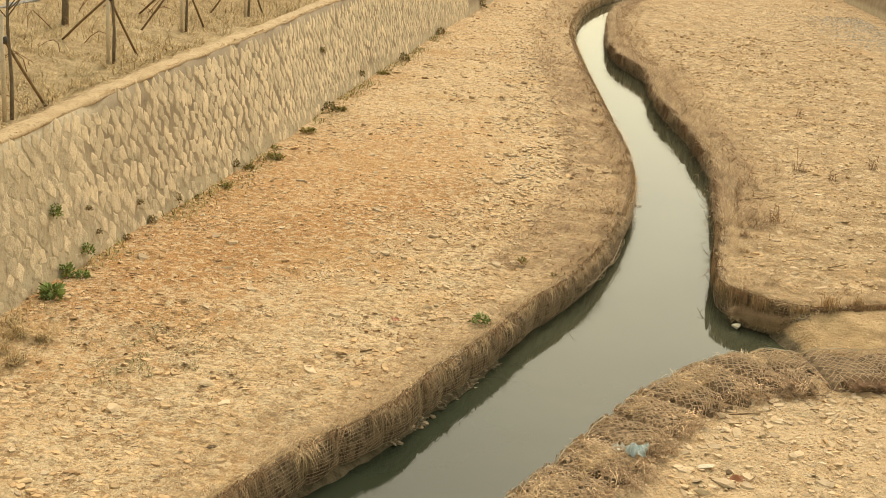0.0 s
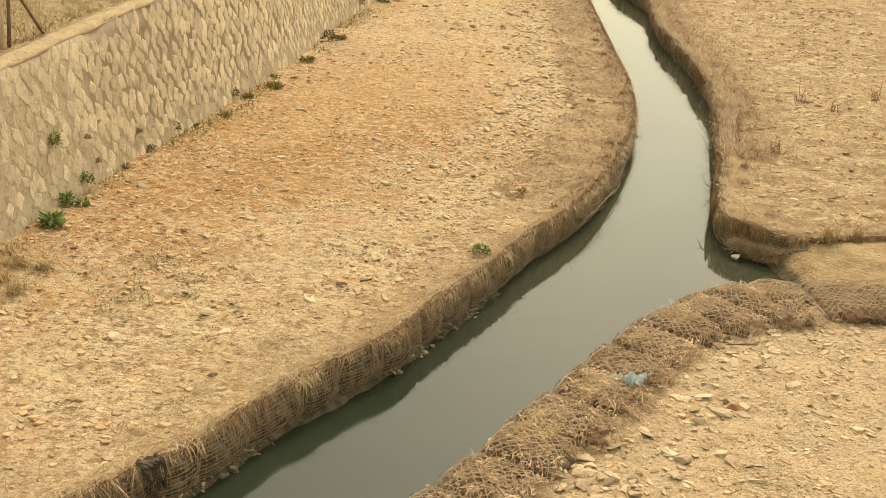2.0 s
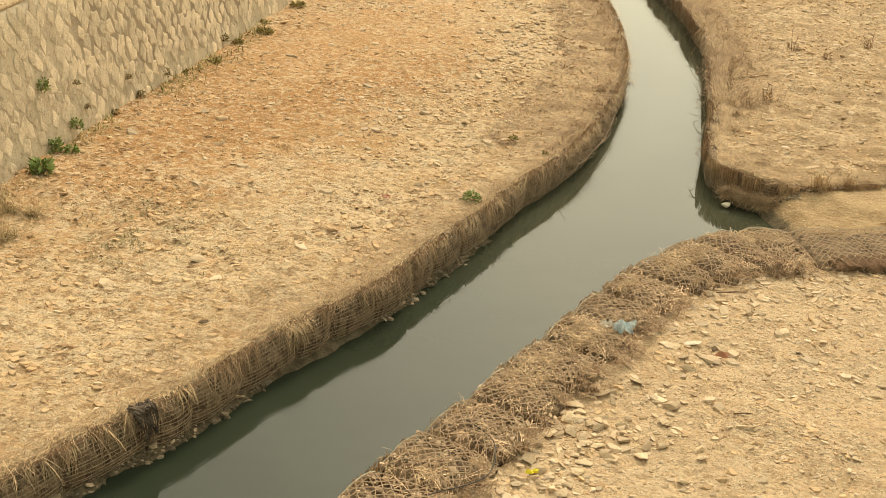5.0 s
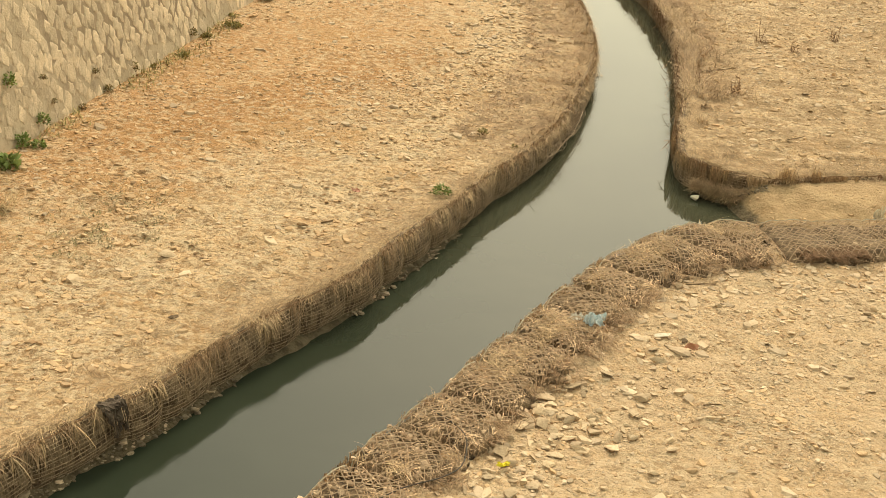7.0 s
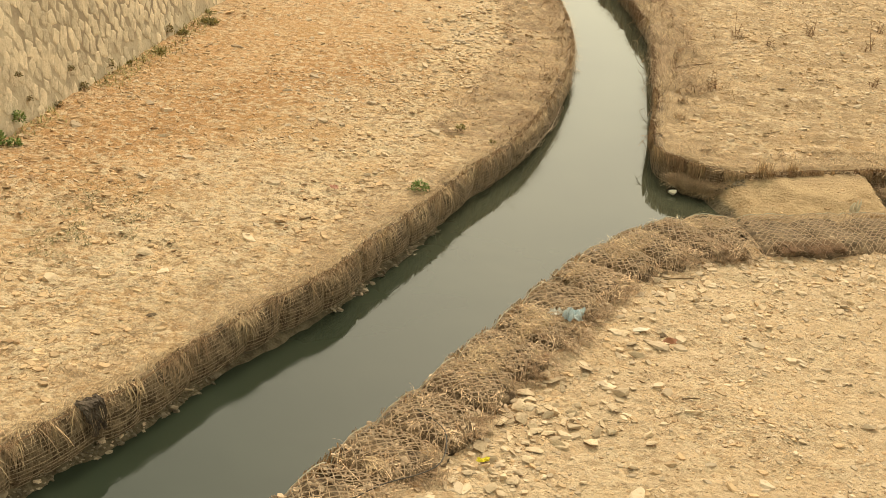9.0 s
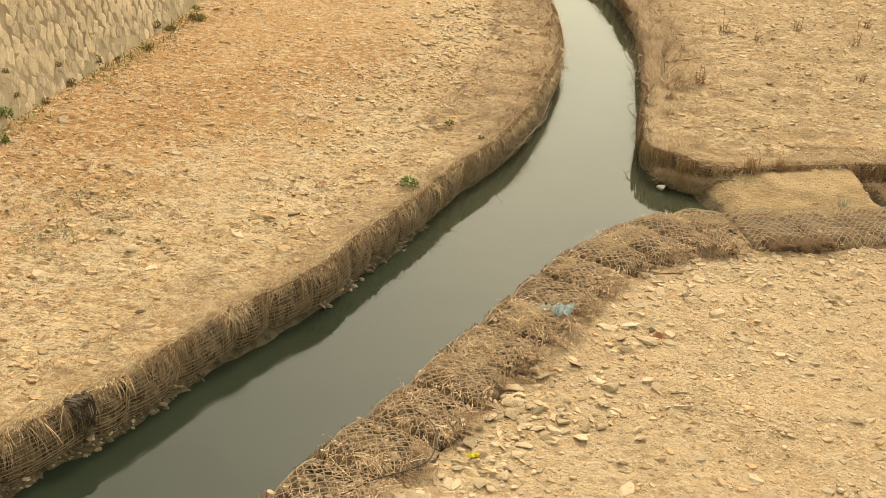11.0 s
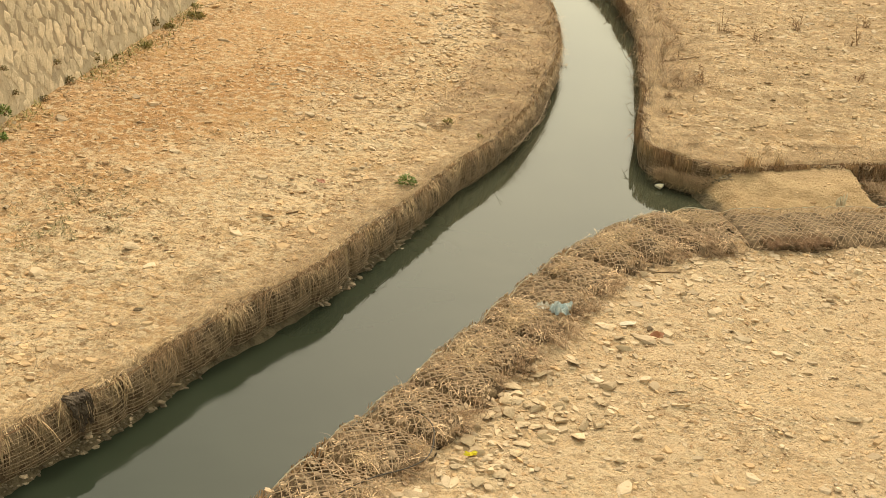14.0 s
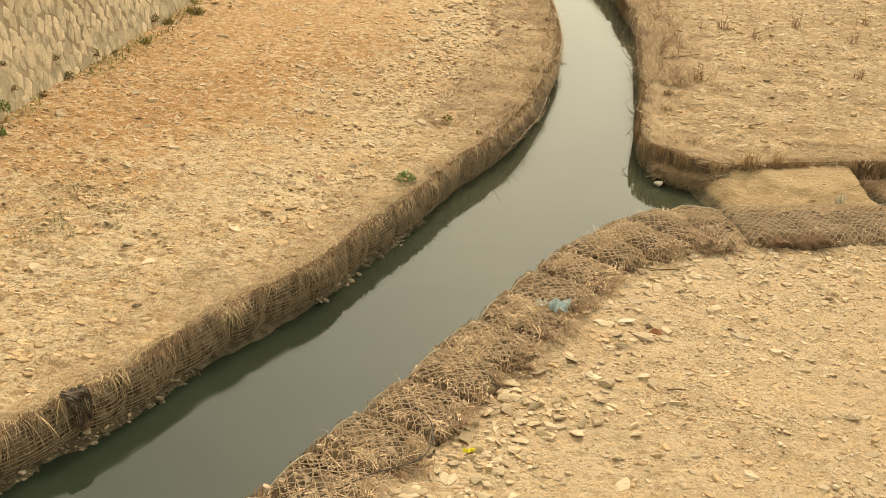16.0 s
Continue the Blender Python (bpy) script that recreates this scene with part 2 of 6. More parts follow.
PEBBLE = speckled("loose_stone", (0.53, 0.388, 0.238), (0.595, 0.455, 0.298), (0.43, 0.307, 0.18), 4.0, bump=0.004, island=True, spread=0.24)
ROCK = speckled("broken_stone", (0.53, 0.388, 0.232), (0.60, 0.455, 0.285), (0.42, 0.295, 0.17), 5.0, bump=0.02, objects=True, spread=0.24)
BROWN_STRAW = speckled("brown_straw", (0.345, 0.22, 0.12), (0.445, 0.30, 0.17), (0.21, 0.135, 0.07), 2.5, rough=0.85, bump=0, island=True, spread=0.45)
RIM_WIRE = speckled("rim_strand", (0.50, 0.465, 0.345), (0.60, 0.55, 0.41), (0.36, 0.30, 0.20), 5.0, rough=0.6, bump=0)
RUBBLE = speckled("muddy_rubble", (0.45, 0.315, 0.192), (0.555, 0.41, 0.262), (0.28, 0.187, 0.105), 5.0, bump=0.006, island=True, spread=0.35)
PALE = speckled("whitish_stone", (0.66, 0.57, 0.40), (0.72, 0.64, 0.48), (0.55, 0.45, 0.29), 6.0, bump=0.006)
DARK_ROCK = speckled("dark_stone", (0.15, 0.105, 0.06), (0.22, 0.155, 0.09), (0.09, 0.06, 0.035), 6.0, bump=0.01)
BRICK = speckled("old_brick", (0.33, 0.14, 0.07), (0.38, 0.18, 0.10), (0.24, 0.11, 0.06), 8.0, bump=0.01)
ASPHALT = speckled("grey_road", (0.20, 0.19, 0.17), (0.26, 0.245, 0.215), (0.15, 0.14, 0.125), 2.0, bump=0.004)
GREY_STONE = speckled("grey_gravel", (0.46, 0.40, 0.31), (0.53, 0.46, 0.36), (0.38, 0.33, 0.25), 3.0, bump=0.004, island=True, spread=0.25)
STAKE = speckled("pale_pole", (0.52, 0.42, 0.28), (0.60, 0.50, 0.36), (0.40, 0.31, 0.2), 6.0, rough=0.75, bump=0.004)
PROP = speckled("brown_pole", (0.17, 0.11, 0.055), (0.24, 0.16, 0.085), (0.11, 0.07, 0.035), 8.0, rough=0.8, bump=0.006)
BARK = speckled("grey_bark", (0.16, 0.125, 0.085), (0.22, 0.175, 0.12), (0.09, 0.07, 0.045), 9.0, rough=0.9, bump=0.012)
LEAF = speckled("green_leaf", (0.19, 0.25, 0.07), (0.255, 0.31, 0.095), (0.32, 0.34, 0.125), 12.0, rough=0.6, bump=0, island=True, spread=0.4)
DULL_LEAF = speckled("dull_leaf", (0.26, 0.215, 0.10), (0.33, 0.265, 0.125), (0.17, 0.135, 0.065), 12.0, rough=0.8, bump=0, island=True, spread=0.4)
STEM = speckled("dead_stem", (0.22, 0.12, 0.06), (0.29, 0.17, 0.085), (0.13, 0.075, 0.04), 14.0, rough=0.85, bump=0)
CLOTH = speckled("pale_blue_cloth", (0.43, 0.52, 0.53), (0.62, 0.68, 0.66), (0.78, 0.78, 0.73), 9.0, rough=0.8, bump=0.01)
YELLOW = speckled("yellow_plastic", (0.75, 0.62, 0.03), (0.8, 0.68, 0.06), (0.6, 0.5, 0.05), 12.0, rough=0.5, bump=0)
WHITE_SCRAP = speckled("dirty_white_film", (0.58, 0.54, 0.45), (0.68, 0.64, 0.55), (0.45, 0.4, 0.3), 12.0, rough=0.6, bump=0)
PINK_SCRAP = speckled("faded_red_film", (0.50, 0.22, 0.13), (0.56, 0.30, 0.2), (0.45, 0.25, 0.15), 12.0, rough=0.6, bump=0)
CLOD = speckled("soil_clod", (0.505, 0.33, 0.172), (0.585, 0.405, 0.225), (0.40, 0.255, 0.13), 3.0, bump=0.012, island=True, spread=0.24)
DARK_CRUMB = speckled("dark_crumb", (0.33, 0.20, 0.10), (0.42, 0.27, 0.14), (0.22, 0.13, 0.065), 3.0, bump=0.012, island=True, spread=0.3)
NET_WIRE = speckled("net_wire", (0.56, 0.395, 0.25), (0.66, 0.49, 0.325), (0.35, 0.23, 0.135), 9.0, rough=0.7, bump=0)
NET_STRAW = speckled("net_straw", (0.59, 0.405, 0.23), (0.70, 0.505, 0.305), (0.37, 0.235, 0.122), 2.5, rough=0.8, bump=0, island=True, spread=0.55)
RAG = speckled("muddy_rag", (0.07, 0.05, 0.035), (0.12, 0.088, 0.06), (0.22, 0.165, 0.11), 7.0, rough=0.9, bump=0.02)
CABLE = speckled("black_cable", (0.05, 0.042, 0.033), (0.07, 0.06, 0.045), (0.12, 0.09, 0.06), 6.0, rough=0.6, bump=0)
TERRACE_STRAW = speckled("terrace_straw", (0.48, 0.35, 0.18), (0.57, 0.425, 0.225), (0.35, 0.26, 0.12), 1.2, rough=0.85, bump=0, island=True, spread=0.45)
MOSS_LEAF = speckled("olive_leaf", (0.30, 0.26, 0.095), (0.37, 0.30, 0.12), (0.42, 0.32, 0.145), 8.0, rough=0.8, bump=0, island=True, spread=0.4)
LITTER = speckled("straw_bits", (0.42, 0.277, 0.142), (0.56, 0.405, 0.222), (0.25, 0.165, 0.085), 3.0, rough=0.85, bump=0, island=True, spread=0.5)
MUD_STONE = speckled("wet_rubble", (0.20, 0.15, 0.09), (0.30, 0.23, 0.145), (0.12, 0.09, 0.052), 5.0, rough=0.6, bump=0.006, island=True, spread=0.45)


# ---- shaping helpers ----
def mesh_of(name, verts, faces, smooth=False):
    """A mesh from arrays: verts (n, 3), faces (m, k)."""
    verts, faces = np.asarray(verts, float), np.asarray(faces, int)
    me = bpy.data.meshes.new(name)
    me.vertices.add(len(verts))
    me.vertices.foreach_set("co", verts.ravel())
    me.loops.add(faces.size)
    me.loops.foreach_set("vertex_index", faces.ravel())
    me.polygons.add(len(faces))
    me.polygons.foreach_set("loop_start", np.arange(0, faces.size, faces.shape[1]))
    me.polygons.foreach_set("use_smooth", np.full(len(faces), bool(smooth)))
    me.update(calc_edges=True)
    return me


def put(name, me, material, parent=None, label="", category="", group="", kind=""):
    ob = new(name, me)
    if material:
        me.materials.clear()
        me.materials.append(material)
    if parent:
        ob.parent = parent
    return tagged(ob, label, category, group, kind)


def part(name, bm, material, parent, label=""):
    me = bpy.data.meshes.new(name)
    bm.to_mesh(me)
    bm.free()
    return put(name, me, material, parent, label)


def spline(points, step=0.15):
    """A smooth line through the points, at even steps."""
    p = np.array(points, float)
    p = np.vstack([2 * p[0] - p[1], p, 2 * p[-1] - p[-2]])
    out = []
    for k in range(1, len(p) - 2):
        u = np.linspace(0, 1, 24, endpoint=False)[:, None]
        a, b, c, d = p[k - 1], p[k], p[k + 1], p[k + 2]
        out.append(0.5 * (2 * b + (c - a) * u + (2 * a - 5 * b + 4 * c - d) * u**2 + (3 * b - a - 3 * c + d) * u**3))
    q = np.vstack([*out, p[-2:-1]])
    s = np.r_[0, np.cumsum(np.hypot(*np.diff(q, axis=0).T))]
    even = np.arange(0, s[-1], step)
    return np.c_[np.interp(even, s, q[:, 0]), np.interp(even, s, q[:, 1])]


def grain(x, y, size, seed=0):
    """Smooth value noise between -1 and 1, with lumps of that size in metres."""
    x, y = np.asarray(x, float) / size, np.asarray(y, float) / size
    i, j = np.floor(x).astype(int), np.floor(y).astype(int)
    u, v = x - i, y - j
    u, v = u * u * (3 - 2 * u), v * v * (3 - 2 * v)

    def knot(a, b):
        h = np.sin(a * 127.1 + b * 311.7 + seed * 74.7) * 43758.5453
        return 2 * (h - np.floor(h)) - 1

    return (knot(i, j) * (1 - u) + knot(i + 1, j) * u) * (1 - v) + (knot(i, j + 1) * (1 - u) + knot(i + 1, j + 1) * u) * v


def inside(x, y, poly):
    hit = np.zeros(x.shape, bool)
    for (ax, ay), (bx, by) in zip(poly, np.roll(poly, -1, axis=0)):
        if ay != by:
            hit ^= ((ay > y) != (by > y)) & (x < (bx - ax) * (y - ay) / (by - ay) + ax)
    return hit


def gap_to(x, y, line):
    """The distance of every place from a line."""
    best = np.full(x.shape, 1e9)
    for (ax, ay), (bx, by) in zip(line[:-1], line[1:]):
        ex, ey = bx - ax, by - ay
        u = np.clip(((x - ax) * ex + (y - ay) * ey) / (ex * ex + ey * ey + 1e-12), 0, 1)
        best = np.minimum(best, (x - ax - u * ex) ** 2 + (y - ay - u * ey) ** 2)
    return np.sqrt(best)


def step(x, lo, hi):
    u = np.clip((x - lo) / (hi - lo), 0, 1)
    return u * u * (3 - 2 * u)


# ---- the plan ----
WATER_Z = -0.6
# bank crests, each with its land on the left of the way
LEFT_CREST = spline([(-8, -40), (-7.9, -20), (-7.8, -8), (-7.4, 4), (-6.4, 8.5), (-5.0, 10.6), (-4.45, 11.35), (-3.9, 12.2), (-3.4, 13.0), (-2.95, 13.6), (-2.15, 15.2), (-1.2, 16.75),
                     (-0.7, 17.5), (-0.3, 18.5), (0.3, 19.8), (0.85, 21.0), (1.5, 22.6), (2.4, 24.4), (3.27, 26.9), (4.13, 30.3), (4.64, 33.2),
                     (4.92, 37), (4.95, 41), (4.98, 47), (5.05, 56), (5.3, 66), (6.0, 74), (7.6, 84), (10.5, 94), (15, 104)])
RIGHT_CREST = spline([(17.5, 100), (12.5, 93), (8.8, 80), (7.3, 67), (7.0, 60.7), (7.4, 57), (7.7, 53.9), (7.3, 48), (7.5, 42.4), (7.42, 37.8), (7.17, 34.7),
                      (6.27, 29.1), (5.56, 25.6), (5.54, 24.6), (5.9, 24.03), (6.6, 23.55), (7.3, 23.45), (8.5, 23.9), (10.5, 24.3), (14, 25), (22, 26.5)])
NEAR_CREST = spline([(22, 24), (14, 22.4), (9.4, 21.5), (6.4, 20.85), (5.0, 20.55), (4.0, 19.75), (3.2, 18.75), (2.7, 17.95), (2.1, 16.9), (1.75, 16.2),
                     (1.35, 15.5), (0.9, 14.7), (0.42, 13.8), (-0.1, 12.95), (-0.55, 12.1), (-0.97, 11.35), (-1.5, 10.4), (-2.6, 8.6), (-4.4, 4), (-5.1, -8), (-5.3, -20), (-5.4, -40)])
WALL_LINE = spline([(-10.6, -40), (-10.4, -12), (-9.7, 4), (-8.6, 12), (-7.48, 19.85), (-7.18, 21.8), (-6.8, 24.2), (-6.3, 27.0), (-5.76, 30.5), (-5.07, 35.3), (-4.25, 43), (-2.94, 52.2), (-0.92, 66.6), (3.2, 92)], 0.25)
BATTER = 0.15
NEAR_Z = -0.12


def wall_x(y):
    return np.interp(y, WALL_LINE[:, 1], WALL_LINE[:, 0])


def wall_top(y):
    return np.interp(y, [18, 21, 25, 28, 36], [2.72, 2.8, 2.97, 3.1, 3.18])


LEFT_LAND = np.vstack([LEFT_CREST, [(15, 400), (-400, 400), (-400, -300), (-8, -300)]])
RIGHT_LAND = np.vstack([RIGHT_CREST, [(400, 40), (400, 400), (17.5, 400)]])
NEAR_LAND = np.vstack([NEAR_CREST, [(-5.4, -300), (400, -300), (400, 24)]])


def height(x, y):
    """The ground's height: banks, stream bed, the silted side channel and the terrace behind the wall."""
    dl = np.where(inside(x, y, LEFT_LAND), 1, -1) * gap_to(x, y, LEFT_CREST[::3])
    dr = np.where(inside(x, y, RIGHT_LAND), 1, -1) * gap_to(x, y, RIGHT_CREST[::3])
    dn = np.where(inside(x, y, NEAR_LAND), 1, -1) * gap_to(x, y, NEAR_CREST[::3])
    z = np.full(x.shape, -1.05)
    # mud and rubble at the foot of the left bank, silt in the side channel
    foot = -0.51 + 0.06 * grain(x, y, 0.45, 3) + 0.03 * grain(x, y, 0.16, 17) + 0.02 * grain(x, y, 1.6, 16) - 0.62 * np.maximum(0, -dl) - 0.12 * step(y, 19, 24)
    z = np.where(dl < 0.4, np.maximum(z, foot), z)
    foot = -0.47 + 0.08 * grain(x, y, 0.4, 9) - 0.6 * np.maximum(0, -dr)
    z = np.where((dr < 0.4) & (y < 24.4) & (x > 5.75) & (x < 8), np.maximum(z, foot), z)
    fan = -0.95 + (0.7 * step(x, 5.8, 6.9) + 0.15 * step(x, 6.9, 8.2)) * (1 - 0.64 * step(x, 9.3, 9.8) * step(y, 21.9, 22.7)) + 0.16 * (y - 22.4) + 0.05 * grain(x, y, 0.7, 5) + 0.035 * grain(x, y, 0.25, 15)
    z = np.where((x > 5.75) & (y > 20) & (y < 24.3 + 2.5 * step(x, 6.5, 9)), np.maximum(z, np.minimum(fan, -0.06)), z)
    rough = 0.05 * grain(x, y, 2.3, 1) + 0.03 * grain(x, y, 0.6, 2) + (0.026 + 0.014 * grain(x, y, 1.7, 12)) * grain(x, y, 0.24, 4) + (0.014 + 0.012 * grain(x, y, 1.1, 13)) * grain(x, y, 0.15, 14)
    for d, top, lo, hi in ((dl, 0.0, 0.0, 0.16), (dr, 0.0, 0.0, 0.16), (dn, NEAR_Z, 0.3, 0.7)):
        z = np.where(d > 0.03, np.maximum(z, -1.05 + (1.05 + top + rough * step(d, 0.3, 1.2)) * step(d, lo, hi)), z)
    back = wall_x(y) - x
    rise = wall_top(y) - 0.06 + 0.11 * np.maximum(0, np.minimum(back, 7.5) - 1.6) + rough
    z = np.where((back > 0.45) & inside(x, y, LEFT_LAND), z + (rise - z) * step(back, 0.5, 0.72), z)
    return z, dl, dr, dn


# ---- ground, one sheet to the horizon ----
def ticks(*runs):
    out = []
    for a, b, n in runs:
        out.extend(np.linspace(a, b, n, endpoint=False))
    return np.array([*out, runs[-1][1]])


def make_ground():
    xs = ticks((-400, -60, 8), (-60, -14, 24), (-14, -9, 30), (-9, 10, 270), (10, 16, 36), (16, 60, 34), (60, 400, 8))
    ys = ticks((-300, -60, 8), (-60, -20, 16), (-20, 8, 40), (8, 11, 26), (11, 31, 300), (31, 60, 130), (60, 110, 60), (110, 400, 12))
    gx, gy = np.meshgrid(xs, ys)
    z, dl, dr, dn = height(gx, gy)
    v = np.c_[gx.ravel(), gy.ravel(), z.ravel()]
    nx, ny = len(xs), len(ys)
    k = (np.arange(ny - 1)[:, None] * nx + np.arange(nx - 1)).ravel()
    put("ground", mesh_of("ground", v, np.c_[k, k + 1, k + nx + 1, k + nx], True), SOIL, None, "dry ochre soil and gravel of a river bank", "ground", "", "structure")
    return xs, ys, np.stack([z, dl, dr, dn])


def make_water():
    v = [(-14, -300, WATER_Z), (30, -300, WATER_Z), (30, 115, WATER_Z), (-14, 115, WATER_Z)]
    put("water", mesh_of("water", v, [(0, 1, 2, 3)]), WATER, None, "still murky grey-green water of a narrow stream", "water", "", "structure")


XS, YS, FIELD = make_ground()
make_water()


def sampled(x, y, k=0):
    """The ground's height (0), or the distance inland from the left, right or near crest (1, 2, 3)."""
    i = np.clip(np.searchsorted(XS, x) - 1, 0, len(XS) - 2)
    j = np.clip(np.searchsorted(YS, y) - 1, 0, len(YS) - 2)
    u, v = (x - XS[i]) / (XS[i + 1] - XS[i]), (y - YS[j]) / (YS[j + 1] - YS[j])
    f = FIELD[k]
    return (f[j, i] * (1 - u) + f[j, i + 1] * u) * (1 - v) + (f[j + 1, i] * (1 - u) + f[j + 1, i + 1] * u) * v


# ---- the retaining wall ----
def make_wall():
    y = np.arange(-39, 92, 0.5)
    base, top = wall_x(y), wall_top(y)
    rows = []
    for u in np.linspace(-0.1, 0.975, 9):
        z = top * u
        rows.append(np.c_[base - BATTER * z + 0.003 * grain(y, z * 3 + u, 0.8, 6), y, z])
    rows.append(np.c_[base - BATTER * top - 0.4, y, top - 0.2])
    rows.append(np.c_[base - BATTER * top - 0.4, y, top - 3.6])
    v = np.stack(rows, 1)
    n, m = v.shape[:2]
    k = (np.arange(n - 1)[:, None] * m + np.arange(m - 1)).ravel()
    wall = put("wall_left", mesh_of("wall_left", v.reshape(-1, 3), np.c_[k, k + 1, k + m + 1, k + m], True), MORTAR, None, "mortared rubble stone retaining wall with a batter", "wall", "", "structure")
    # coping: a dusty cement strip, a little proud of the wall
    y = np.arange(-39, 91.5, 0.2)
    base, top = wall_x(y), wall_top(y)
    c0 = base - BATTER * top
    rows = [np.c_[c0 + dx + (0.03 if dx > -0.1 else 0.06) * grain(y, dx * 9, 0.35, 18), y, top + dz + 0.02 * grain(y, dx * 9, 0.4, 8)] for dx, dz in ((-0.02, -0.12), (0.014, -0.09), (0.012, -0.05), (-0.03, -0.02), (-0.1, 0.0), (-0.2, 0.012), (-0.3, 0.012), (-0.4, -0.015), (-0.58, -0.2))]
    v = np.stack(rows, 1)
    n, m = v.shape[:2]
    k = (np.arange(n - 1)[:, None] * m + np.arange(m - 1)).ravel()
    put("coping", mesh_of("coping", v.reshape(-1, 3), np.c_[k, k + 1, k + m + 1, k + m], True), COPING, wall, "pale dusty cement coping strewn with soil")
    return wall


WALL = make_wall()


# ---- gabions along the banks ----
def edge_frame(line, s0, s1, n):
    """Places along a crest and the way inland from each."""
    s = np.r_[0, np.cumsum(np.hypot(*np.diff(line, axis=0).T))]
    way = np.gradient(line, axis=0)
    way /= np.linalg.norm(way, axis=1)[:, None]
    at = np.linspace(s0, s1, n)
    p = np.c_[np.interp(at, s, line[:, 0]), np.interp(at, s, line[:, 1])]
    t = np.c_[np.interp(at, s, way[:, 0]), np.interp(at, s, way[:, 1])]
    return at, p, np.c_[-t[:, 1], t[:, 0]]


def length_of(line):
    return float(np.hypot(*np.diff(line, axis=0).T).sum())


def place_on(p, inland, d, z):
    return np.dstack([p[:, None, 0] + inland[:, None, 0] * d, p[:, None, 1] + inland[:, None, 1] * d, z])


def gabion_profile(width, drop, bulge):
    """Distance inland and height round a gabion: foot, bulging face, rim, top, back."""
    if drop == 0.0:
        d = [0.10, 0.05, -0.02 * bulge, -0.05 * bulge, -0.06 * bulge, -0.05 * bulge, -0.03 * bulge, -0.005, 0.02, 0.08, 0.2, 0.4, 0.55]
        z = [-1.0, -0.75, -0.58, -0.46, -0.34, -0.22, -0.1, -0.03, -0.01, -0.01, -0.12, -0.25, -0.5]
    else:
        d = [0.06, 0.0, -0.05 * bulge, -0.06 * bulge, -0.04 * bulge, 0.0, 0.06, 0.2, 0.4 * width, 0.65 * width, 0.85 * width, 0.97 * width, width]
        z = [-1.0, -0.72, -0.5, -0.34, -0.18, -0.06, 0.01, 0.04, 0.05, 0.045, 0.03, drop * 0.4, drop - 0.15]
    return np.array(d), np.array(z)


